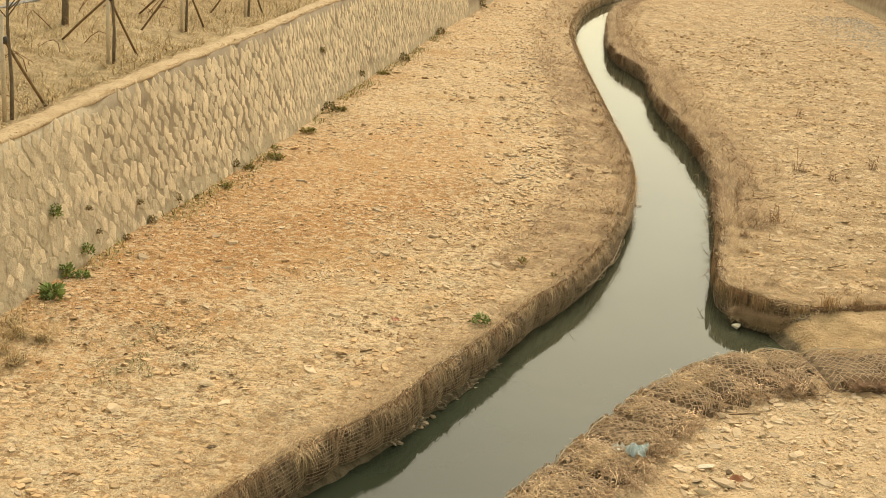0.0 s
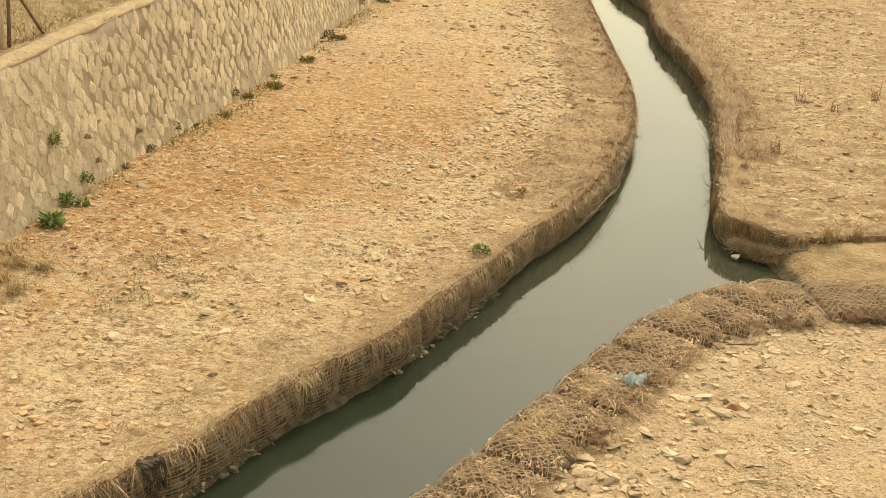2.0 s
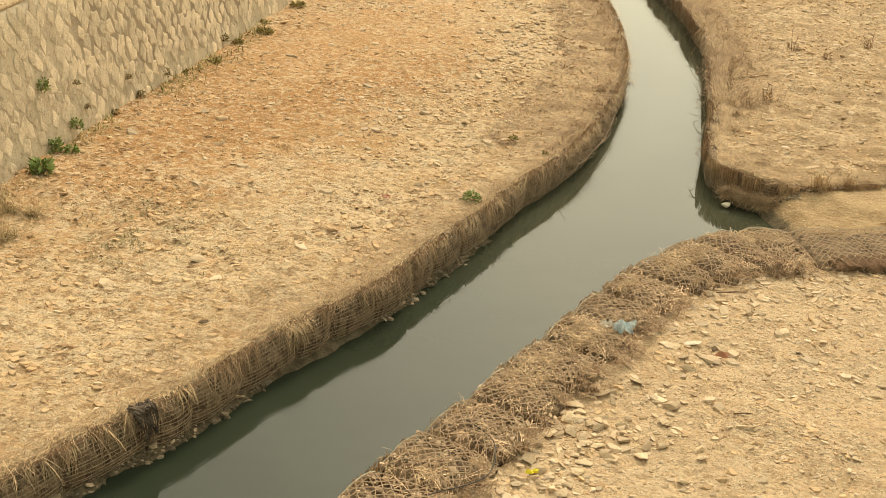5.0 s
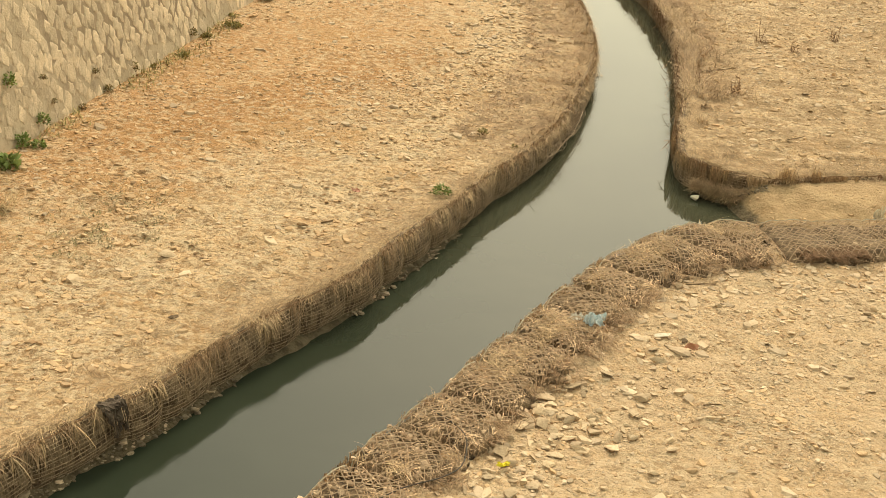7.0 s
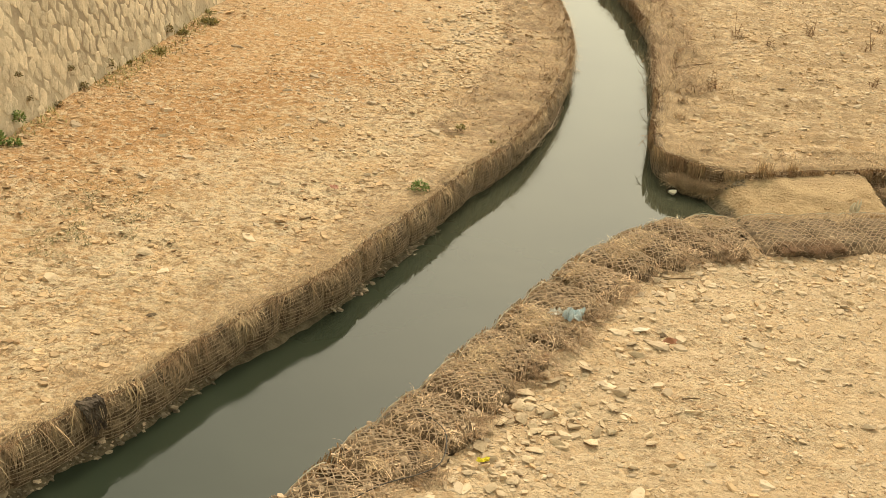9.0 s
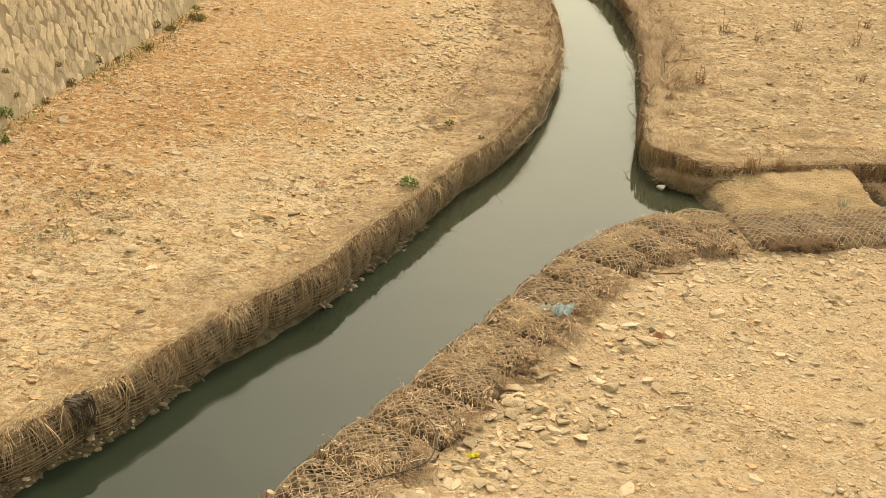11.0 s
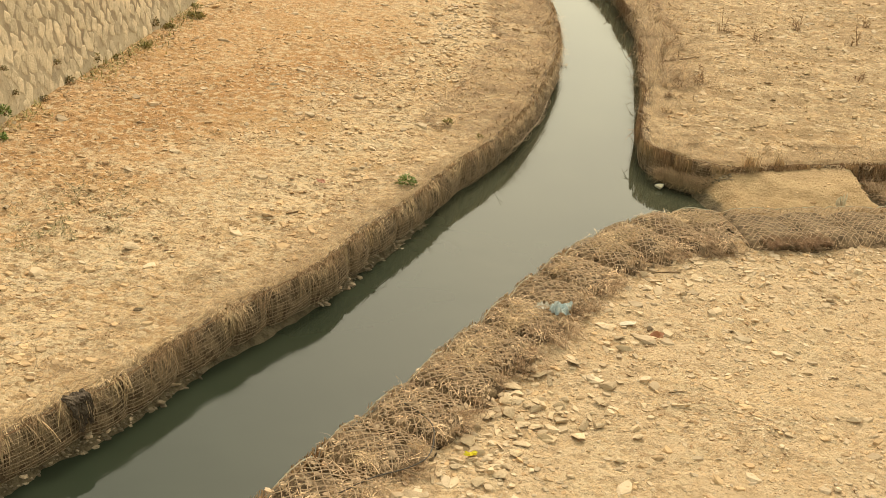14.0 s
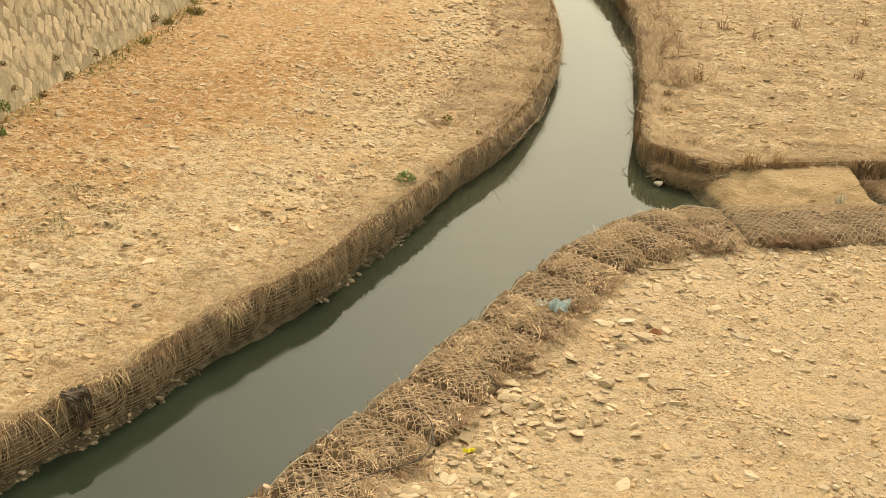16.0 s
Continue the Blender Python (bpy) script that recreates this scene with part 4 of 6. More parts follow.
def stone(x, y, size, k, turn, label, group, material=None, z=None, tall=1.0, long=1.0, name="stone"):
    me = STONES[k % len(STONES)]
    if material:
        me = me.copy()
        me.materials[0] = material
    ob = put(name, me, None, None, label, "stone", group)
    ground = float(sampled(np.array([x]), np.array([y]))[0]) if z is None else z
    ob.matrix_world = pose(x, y, ground + 0.11 * size, 13 * math.sin(k * 3.1 + 5 * x), 13 * math.cos(k * 1.7 + 5 * y), turn) @ Matrix.Diagonal((size * long, size, size * tall, 1))
    return ob


def make_stones():
    r = random.Random(5)
    # marked stones of the gravel bank: x, y, size, mesh, turn, length
    for x, y, size, k, turn, long in ((4.24, 18.09, 0.22, 0, 20, 1.1), (4.4, 17.85, 0.24, 1, -20, 1.1), (5.7, 17.3, 0.30, 2, 60, 1.0), (1.79, 13.85, 0.27, 3, 30, 1.2),
                                      (1.95, 13.31, 0.2, 4, 0, 1.1), (2.25, 13.01, 0.22, 5, -30, 1.2), (2.42, 13.49, 0.21, 6, -25, 1.3), (2.84, 13.33, 0.2, 7, 10, 1.2),
                                      (3.31, 13.11, 0.19, 0, -15, 1.3), (3.97, 13.9, 0.17, 1, -8, 1.9), (5.18, 15.63, 0.15, 2, 0, 1.0), (3.54, 15.42, 0.2, 3, -5, 1.6),
                                      (2.25, 14.6, 0.26, 4, 20, 1.2), (7.36, 18.47, 0.2, 5, 0, 1.2), (5.97, 15.06, 0.18, 6, 35, 1.1), (2.98, 12.61, 0.18, 7, 0, 1.3),
                                      (1.5, 12.21, 0.24, 1, 80, 1.2), (6.2, 13.8, 0.2, 2, -20, 1.3), (5.22, 19.0, 0.2, 3, 5, 1.5), (3.5, 15.75, 0.16, 4, 10, 1.2), (3.3, 15.6, 0.2, 6, 30, 1.0)):
        stone(x, y, size, k, turn, "pale broken slab of stone lying on gravel", "slabs of the gravel bank", None, None, 1.0, long)
    stone(3.72, 16.3, 0.25, 2, -8, "flat whitish slab of stone on gravel", "slabs of the gravel bank", PALE, None, 0.55, 1.5)
    stone(4.1, 16.0, 0.27, 2, 10, "reddish-brown broken brick among pale stones", "", BRICK, None, 1.2, 1.2, "broken_brick")
    stone(4.02, 16.2, 0.16, 3, 40, "dark brown stone beside a broken brick", "slabs of the gravel bank", DARK_ROCK, None, 1.4)
    heap, end = along(NEAR_CREST, (1.6, 15.9)), along(NEAR_CREST, (-0.97, 11.35))
    for k in range(100):
        s = r.uniform(heap, end) if k < 65 else r.uniform(along(NEAR_CREST, (9.4, 21.5)), heap)
        at, p, inland = edge_frame(NEAR_CREST, s, s + 0.01, 2)
        off = 1.12 + r.random() ** 1.6 * (1.2 if k < 65 else 0.9)
        stone(p[0, 0] + inland[0, 0] * off, p[0, 1] + inland[0, 1] * off, 0.07 + 0.22 * r.random() ** 1.7, r.randrange(8), r.uniform(0, 360), "pale broken stone beside the gabion mat", "stones of the gravel bank", None, None, 0.75, r.uniform(0.9, 1.5))
    # heaps of broken stone: middle, spread, count, largest
    for x, y, spread, count, most in ((1.8, 13.9, 0.22, 16, 0.2), (2.0, 13.3, 0.25, 16, 0.17), (2.4, 13.9, 0.25, 9, 0.13), (3.9, 15.7, 0.17, 9, 0.12), (3.1, 13.5, 0.28, 10, 0.12), (1.4, 12.3, 0.25, 12, 0.16), (4.7, 17.3, 0.2, 7, 0.13), (5.8, 17.5, 0.25, 6, 0.12), (6.2, 18.3, 0.25, 6, 0.12), (7.3, 18.6, 0.25, 6, 0.12), (7.0, 18.0, 0.25, 6, 0.12), (7.8, 17.8, 0.25, 6, 0.12)):
        for _ in range(count):
            stone(x + r.gauss(0, spread), y + r.gauss(0, spread), 0.06 + most * r.random() ** 1.4, r.randrange(8), r.uniform(0, 360), "pale broken stone in a loose heap", "stones of the gravel bank", None, None, r.uniform(0.9, 1.4), r.uniform(0.9, 1.4))
    for _ in range(24):
        x, y = r.uniform(1.5, 10), r.uniform(11, 19.5)
        if float(sampled(np.array([x]), np.array([y]), 3)[0]) > 1.7:
            stone(x, y, r.uniform(0.05, 0.13), r.randrange(8), r.uniform(0, 360), "pale broken stone on gravel", "stones of the gravel bank", None, None, 0.9, r.uniform(0.9, 1.6))
    # long bank
    for x, y, size, k, turn, long in ((-3.6, 17.7, 0.26, 0, -5, 1.7), (-4.29, 15.42, 0.14, 2, 0, 1.0), (-0.4, 21.97, 0.15, 3, 20, 1.2), (-0.2, 21.63, 0.17, 4, 0, 1.2),
                                      (-0.46, 21.4, 0.16, 5, 60, 1.1), (-0.8, 20.84, 0.14, 6, 0, 1.3), (1.26, 26.39, 0.2, 7, 30, 1.3), (1.4, 26.9, 0.2, 1, 0, 1.2), (-3.34, 23.97, 0.19, 1, 0, 1.1)):
        stone(x, y, size, k, turn, "pale flat stone on dry soil", "stones of the long bank", None, None, 0.8, long)
    # flattened stone mesh stands in for a small dark plant scrap
    stone(-3.05, 15.53, 0.13, 3, 30, "small dark brown plant scrap on dry soil", "stones of the long bank", DARK_ROCK, None, 0.8, 1.7)
    for _ in range(52):
        y = 12 + 26 * r.random()
        x = r.uniform(-6.5, 4.5)
        if float(sampled(np.array([x]), np.array([y]), 1)[0]) > 0.7 and x > float(wall_x(y)) + 0.3:
            stone(x, y, r.uniform(0.06, 0.12) * (0.7 + y / 55), r.randrange(8), r.uniform(0, 360), "pale angular stone on dry soil", "stones of the long bank", None, None, 0.8, r.uniform(0.9, 1.6))
    # flat bank beyond the side channel
    stone(5.6, 23.55, 0.22, 6, 20, "whitish stone at the water's edge", "", PALE, -0.55, 1.3)
    stone(6.55, 23.2, 0.26, 2, 0, "dark wet stone at the end of the side channel", "", DARK_ROCK, -0.5, 1.2)
    stone(-2.42, 14.44, 0.15, 1, 0, "pale stone on the mud at the waterline", "", None, -0.5, 1.0, 1.2)
    for _ in range(16):
        x, y = r.uniform(6, 17), r.uniform(24.3, 46)
        if float(sampled(np.array([x]), np.array([y]), 2)[0]) > 0.6:
            stone(x, y, r.uniform(0.06, 0.14) * (0.7 + y / 55), r.randrange(8), r.uniform(0, 360), "pale angular stone on the flat bank", "stones of the flat bank", None, None, 0.8, r.uniform(0.9, 1.8))


make_stones()


# ---- dead grass ----
def blades(name, root, heading, rise, length, droop, width, material, label, category="dead grass", steps=2, parent=None, curl=0.0):
    """Curved straws as one mesh. rise: radians above level at the root; droop: how far they bend down on the way; curl: how far sideways."""
    n = len(root)
    hx, hy = np.cos(heading), np.sin(heading)
    p, pts = root.copy(), [root.copy()]
    for k in range(steps):
        a, h = rise - droop * (k + 0.5) / steps, heading + curl * (k + 0.5) / steps
        p = p + (length / steps)[:, None] * np.c_[np.cos(a) * np.cos(h), np.cos(a) * np.sin(h), np.sin(a)]
        pts.append(p.copy())
    side = np.c_[-hy, hx, np.zeros(n)]
    rows = []
    for k, q in enumerate(pts):
        w = (width * (1 - 0.6 * k / steps) / 2)[:, None]
        rows += [q - side * w, q + side * w]
    v = np.stack(rows, 1)
    m = v.shape[1]
    base = (np.arange(n) * m)[:, None]
    f = np.concatenate([base + [2 * k, 2 * k + 1, 2 * k + 3, 2 * k + 2] for k in range(steps)])
    return put(name, mesh_of(name, v.reshape(-1, 3), f), material, parent, label, "" if parent else category, "", "stuff")


def crest_places(line, a, b, n, rng):
    """n random places along a crest between two places: foot, way inland, angle inland and length along."""
    s = rng.uniform(along(line, a), along(line, b), n)
    at, p, inland = edge_frame(line, 0, length_of(line), 6000)
    i = np.clip(np.searchsorted(at, s), 0, len(at) - 1)
    return p[i], inland[i], np.arctan2(inland[i, 1], inland[i, 0]), s


def matted(name, line, a, b, n, lo, hi, seed, label, z=None, length=(0.12, 0.4), patch=0.0, width=0.007, lift=0.02, fall=2.0, material=None, up=0.25, mound=0.0, fit=False):
    """Straw lying in a mat along a crest, thinning out inland."""
    rng = np.random.default_rng(seed)
    p, inland, angle, s = crest_places(line, a, b, n, rng)
    off = (lo + (hi - lo) * rng.uniform(0, 1, n) ** fall) * (near_width(s) if fit else 1.0)
    x, y = p[:, 0] + inland[:, 0] * off, p[:, 1] + inland[:, 1] * off
    ok = grain(x, y, 0.55, seed) + 0.5 * grain(x, y, 0.2, seed + 1) > patch
    if fit:
        ok &= (np.abs((s - along(NEAR_CREST, (14, 22.4))) % 1.02 - 0.51) < 0.36 + 0.12 * grain(s, off, 0.6, 19)) | (rng.uniform(0, 1, n) < 0.3)
        ok &= (x < 6.0) | (rng.uniform(0, 1, n) < 0.15)
    x, y = x[ok], y[ok]
    k = len(x)
    zz = np.maximum(sampled(x, y), -0.03) if z is None else np.full(k, float(z))
    zz = zz + mound * np.maximum(0, grain(x, y, 0.8, seed + 5)) * rng.uniform(0.2, 1, k)
    root = np.c_[x, y, zz + rng.uniform(0.0, lift, k)]
    comb = 5.0 * grain(x, y, 0.38, seed + 9) + rng.normal(0, 0.5, k)
    edge = angle[ok] + 1.57 + 1.0 * grain(x, y, 0.22, seed + 11) + rng.normal(0, 0.6, k)
    comb = np.where(off[ok] < 0.0, rng.uniform(0, 6.283, k), np.where(off[ok] < 0.42, edge, comb))
    curly = line is NEAR_CREST
    return blades(name, root, comb, rng.normal(up, 0.25, k), rng.uniform(*length, k), rng.uniform(0.2, 1.0, k), width * rng.uniform(0.6, 1.3, k), material or STRAW, label, steps=3 if curly else 2, curl=rng.normal(0, 1.5 if curly else 0.5, k))


def hanging(name, line, a, b, n, seed, label, z=0.02, length=(0.2, 0.55), clump=0.0, size=0.4, width=0.008, material=None, spread=1.0, rise=-1.15, droop=(0.1, 0.6)):
    """Straw that hangs in tufts over a crest towards the water."""
    rng = np.random.default_rng(seed)
    p, inland, angle, s = crest_places(line, a, b, n, rng)
    ok = grain(s, s * 0, size, seed) + 0.6 * grain(s, s * 0 + 7, size * 0.35, seed + 1) > clump
    p, inland, angle = p[ok], inland[ok], angle[ok]
    k = len(p)
    off = rng.uniform(-0.15, -0.07, k) if rise < -1.3 else rng.uniform(-0.05, 0.06, k)
    root = np.c_[p + inland * off[:, None], z + rng.uniform(-0.03, 0.03, k)]
    return blades(name, root, angle + np.pi + rng.normal(0, spread, k), np.minimum(rng.normal(rise - 0.13 if rise < -1.3 else rise, 0.1 if rise < -1.3 else 0.22, k), 0.3), rng.uniform(*length, k), rng.uniform(*droop, k), width * rng.uniform(0.6, 1.3, k), material or STRAW, label, steps=4)


def make_dead_grass():
    L, R, N = LEFT_CREST, RIGHT_CREST, NEAR_CREST
    matted("dead_grass", L, (-6, 9), (3.3, 26.9), 24000, 0.0, 1.2, 61, "matted straw along the edge of the long bank", patch=-0.1, width=0.006, up=0.1, length=(0.08, 0.3))
    matted("dead_grass", L, (-6, 9), (3.3, 26.9), 7500, 0.0, 1.0, 161, "brown matted straw along the edge of the long bank", patch=-0.1, width=0.007, up=0.1, length=(0.08, 0.28), material=BROWN_STRAW)
    matted("dead_grass", L, (2.4, 24.4), (5.05, 56), 17000, 0.0, 1.9, 62, "matted straw along the curve of the long bank", patch=-0.3, length=(0.15, 0.5), width=0.012, fall=1.3)
    matted("dead_grass", L, (2.4, 24.4), (5.05, 56), 17000, 0.0, 1.9, 162, "brown matted straw along the curve of the long bank", patch=-0.3, length=(0.15, 0.5), width=0.012, fall=1.1, material=BROWN_STRAW)
    matted("dead_grass", L, (5.05, 56), (10.5, 94), 8000, 0.0, 2.2, 63, "straw on the distant bank edge", patch=-0.5, length=(0.3, 0.7), width=0.022, fall=1.3)
    matted("dead_grass", L, (-6, 9), (5.05, 56), 13000, 0.05, 0.36, 60, "straw fringe on the bank edge", z=0.0, lift=0.03, patch=-0.6, length=(0.1, 0.35), fall=1.0, up=0.0)
    hanging("hanging_straw", L, (-6, 9), (3.3, 26.9), 5200, 64, "straw hanging in tufts over wire gabions", width=0.0115, clump=0.55, size=0.3, length=(0.06, 0.36), rise=-0.8, spread=1.5, droop=(0.3, 1.4))
    hanging("hanging_straw", L, (-6, 9), (3.3, 26.9), 14000, 164, "brown straw hanging in tufts over wire gabions", clump=0.2, size=0.25, material=BROWN_STRAW, length=(0.08, 0.4), spread=1.5, rise=-0.85, droop=(0.3, 1.3))
    hanging("hanging_straw", L, (-6, 9), (4.2, 30.3), 9000, 264, "long straw wisps hanging down the gabions", clump=0.9, size=0.28, length=(0.2, 0.45), rise=-0.65, spread=1.2, width=0.012, droop=(0.6, 1.3))
    hanging("hanging_straw", L, (2.4, 24.4), (5.05, 56), 9000, 65, "straw hanging over the curved bank", clump=-0.1, length=(0.12, 0.45), width=0.011, rise=-1.3, spread=0.6)
    hanging("hanging_straw", L, (2.4, 24.4), (5.05, 56), 8000, 165, "brown straw hanging over the curved bank", clump=-0.2, length=(0.12, 0.45), width=0.011, material=BROWN_STRAW, rise=-1.3, spread=0.6)
    hanging("hanging_straw", L, (5.05, 56), (10.5, 94), 5000, 66, "straw hanging over the distant bank", clump=-0.6, length=(0.3, 0.7), width=0.02)
    hanging("hanging_straw", R, (12, 92), (6.1, 29.1), 7000, 67, "thick golden grass hanging over the shaded bank", clump=0.2, size=1.1, length=(0.15, 0.5), width=0.013, rise=-1.0, spread=1.2)
    hanging("hanging_straw", R, (12, 92), (6.1, 29.1), 12000, 167, "brown grass hanging over the shaded bank", clump=-0.2, size=0.8, length=(0.15, 0.55), width=0.013, rise=-1.1, spread=1.2, material=BROWN_STRAW)
    hanging("hanging_straw", R, (12, 92), (5.5, 26), 6000, 176, "dark dead stems hanging over the shaded bank", clump=-0.1, size=0.9, length=(0.2, 0.6), width=0.014, rise=-1.35, spread=0.7, material=STEM)
    hanging("hanging_straw", R, (6.4, 30.5), (14, 25), 6000, 68, "dead grass hanging over the bank corner", clump=0.15, length=(0.1, 0.4), width=0.008, rise=-1.45, spread=0.6)
    hanging("hanging_straw", R, (6.4, 30.5), (14, 25), 7000, 168, "brown grass hanging over the bank corner", clump=0.0, length=(0.12, 0.45), width=0.008, rise=-1.45, spread=0.6, material=BROWN_STRAW)
    hanging("hanging_straw", R, (6.4, 30.5), (14, 25), 2500, 177, "dark dead stems hanging over the bank corner", clump=0.1, length=(0.2, 0.55), width=0.01, rise=-1.2, spread=1.0, material=STEM)
    matted("dead_grass", R, (12, 92), (6.1, 29.1), 16000, -0.05, 1.0, 169, "brown straw on the edge of the flat bank", mound=0.25, patch=-0.4, length=(0.2, 0.5), width=0.013, up=0.5, fall=1.3, material=BROWN_STRAW)
    matted("dead_grass", R, (10, 85), (6.1, 29.1), 18000, 0.0, 1.8, 69, "tangled straw on the edge of the flat bank", mound=0.22, patch=-0.3, length=(0.2, 0.6), width=0.013, up=0.45, fall=1.6)
    matted("dead_grass", R, (6.4, 30.5), (14, 25), 14000, 0.0, 1.2, 70, "straw on the rounded bank corner", patch=-0.35, width=0.008, fall=1.6)
    matted("dead_grass", N, (14, 22.4), (-2.6, 8.6), 8500, 0.1, 1.05, 71, "brown straw tangled in gabion netting", fit=True, z=0.04, lift=0.06, patch=-0.1, length=(0.06, 0.22), fall=1.0, material=BROWN_STRAW, up=0.1, width=0.008, mound=0.04)
    matted("dead_grass", N, (14, 22.4), (-2.6, 8.6), 9500, 0.1, 1.08, 171, "pale straw tangled in gabion netting", fit=True, z=0.05, lift=0.05, patch=-0.05, length=(0.08, 0.28), fall=1.0, material=NET_STRAW, up=0.05, width=0.0095, mound=0.04)
    matted("dead_grass", N, (9.4, 21.5), (-2.6, 8.6), 5000, 0.2, 1.0, 72, "pale straw lying under gabion netting", fit=True, z=0.06, lift=0.05, patch=0.3, length=(0.12, 0.36), fall=1.0, up=0.03, mound=0.04, width=0.0095, material=NET_STRAW)
    matted("dead_grass", N, (14, 22.4), (-2.6, 8.6), 12000, 0.86, 1.18, 73, "brown straw at the foot of the gabion mat", fit=True, z=-0.03, lift=0.05, patch=-0.4, length=(0.08, 0.28), fall=1.0, material=BROWN_STRAW, up=-0.2)
    # dark stems added to stand in for shade in the mat's hollows
    matted("dead_grass", N, (9.4, 21.5), (-2.6, 8.6), 6000, 0.2, 1.05, 179, "dark stems added as shade of hollows in gabion netting", fit=True, z=0.05, lift=0.06, patch=0.35, length=(0.08, 0.26), fall=0.8, material=STEM, up=0.0, width=0.009, mound=0.05)
    matted("dead_grass", N, (6.0, 20.8), (-0.55, 12.1), 9000, 0.2, 0.66, 178, "golden straw bundles lying over the rim of gabions", z=0.06, lift=0.06, patch=0.25, length=(0.12, 0.34), fall=1.1, up=0.0, mound=0.07, width=0.0095)
    hanging("hanging_straw", N, (9.4, 21.5), (-2.6, 8.6), 7000, 74, "straw hanging over the water from gabions", clump=0.0, length=(0.06, 0.2), rise=-1.2)
    matted("dead_grass", R, (5.7, 24.1), (7.0, 23.4), 4200, -0.32, 0.0, 175, "tangled straw at the foot of the bank corner", z=-0.49, lift=0.2, patch=-0.4, length=(0.1, 0.3), fall=1.0, width=0.009, material=LITTER)
    matted("dead_grass", R, (5.75, 24.05), (7.2, 23.4), 2600, -0.34, 0.0, 180, "tangled brown twigs at the foot of the bank corner", z=-0.48, lift=0.22, patch=-0.5, length=(0.1, 0.32), fall=1.0, material=BROWN_STRAW, width=0.009)
    matted("dead_grass", R, (9.6, 24.2), (14, 25), 5000, -1.5, 0.0, 181, "brown tangled growth in the hollow of the side channel", z=-0.44, lift=0.2, patch=-0.3, length=(0.1, 0.34), fall=1.0, material=BROWN_STRAW, width=0.009, up=0.4)
    matted("dead_grass", R, (9.6, 24.2), (14, 25), 2200, -1.5, 0.0, 182, "dark dead stems in the hollow of the side channel", z=-0.42, lift=0.22, patch=-0.2, length=(0.1, 0.34), fall=1.0, material=STEM, width=0.009, up=0.5)
    # strip of dark rotten stems that also supplies the shade of the seam
    matted("dead_grass", N, (7.4, 21.05), (6.3, 20.83), 1500, 1.2, 1.6, 183, "dark rotten stems added as shade of the netting seam", z=0.0, lift=0.08, patch=-0.5, length=(0.06, 0.2), fall=1.0, material=STEM, width=0.01, up=0.1)
    # loose straw strewn over the banks
    rng = np.random.default_rng(75)
    for k, box, n, size, wide, lo in ((1, (-8, 5, 10.5, 34), 8000, (0.05, 0.2), 0.007, 0.4), (1, (-5, 6, 34, 75), 9000, (0.1, 0.3), 0.016, 0.6), (2, (5.4, 20, 23.6, 40), 44000, (0.06, 0.28), 0.014, 0.3),
                                      (2, (7, 30, 40, 105), 36000, (0.15, 0.5), 0.034, 0.4), (3, (0, 12, 10, 21), 4000, (0.04, 0.14), 0.006, 1.1)):
        x, y, d = on_bank(rng, n, box, k, lo, 60, lambda x, y, d: 0.2 + 0.8 * step(grain(x, y, 1.2, 76) + 0.5 * grain(x, y, 0.4, 77), -0.3, 0.7))
        m = len(x)
        root = np.c_[x, y, sampled(x, y) + rng.uniform(0.003, 0.02, m)]
        blades("straw_litter", root, rng.uniform(0, 6.283, m), rng.normal(0.12, 0.15, m), rng.uniform(*size, m), rng.uniform(0.0, 0.5, m), wide * rng.uniform(0.6, 1.3, m), LITTER, "bits of straw strewn over dry ground", steps=1)


make_dead_grass()


# ---- things on the terrace behind the wall ----
def ground_z(x, y):
    return float(sampled(np.array([float(x)]), np.array([float(y)]))[0])


def pole(points, radii, sides=8):
    """A bar of changing thickness along points, closed at both ends."""
    bm = bmesh.new()
    p = [Vector(q) for q in points]
    rings = []
    for k, q in enumerate(p):
        t = (p[min(k + 1, len(p) - 1)] - p[max(k - 1, 0)]).normalized()
        u = t.cross(Vector((0, 0, 1)) if abs(t.z) < 0.9 else Vector((1, 0, 0))).normalized()
        w = t.cross(u)
        r = radii[k] if isinstance(radii, (list, tuple)) else radii
        rings.append([bm.verts.new(q + r * (math.cos(6.2832 * i / sides) * u + math.sin(6.2832 * i / sides) * w)) for i in range(sides)])
    for a, b in zip(rings, rings[1:]):
        for i in range(sides):
            f = bm.faces.new((a[i], a[(i + 1) % sides], b[(i + 1) % sides], b[i]))
            f.smooth = True
    bm.faces.new(rings[0][::-1])
    bm.faces.new(rings[-1])
    return bm


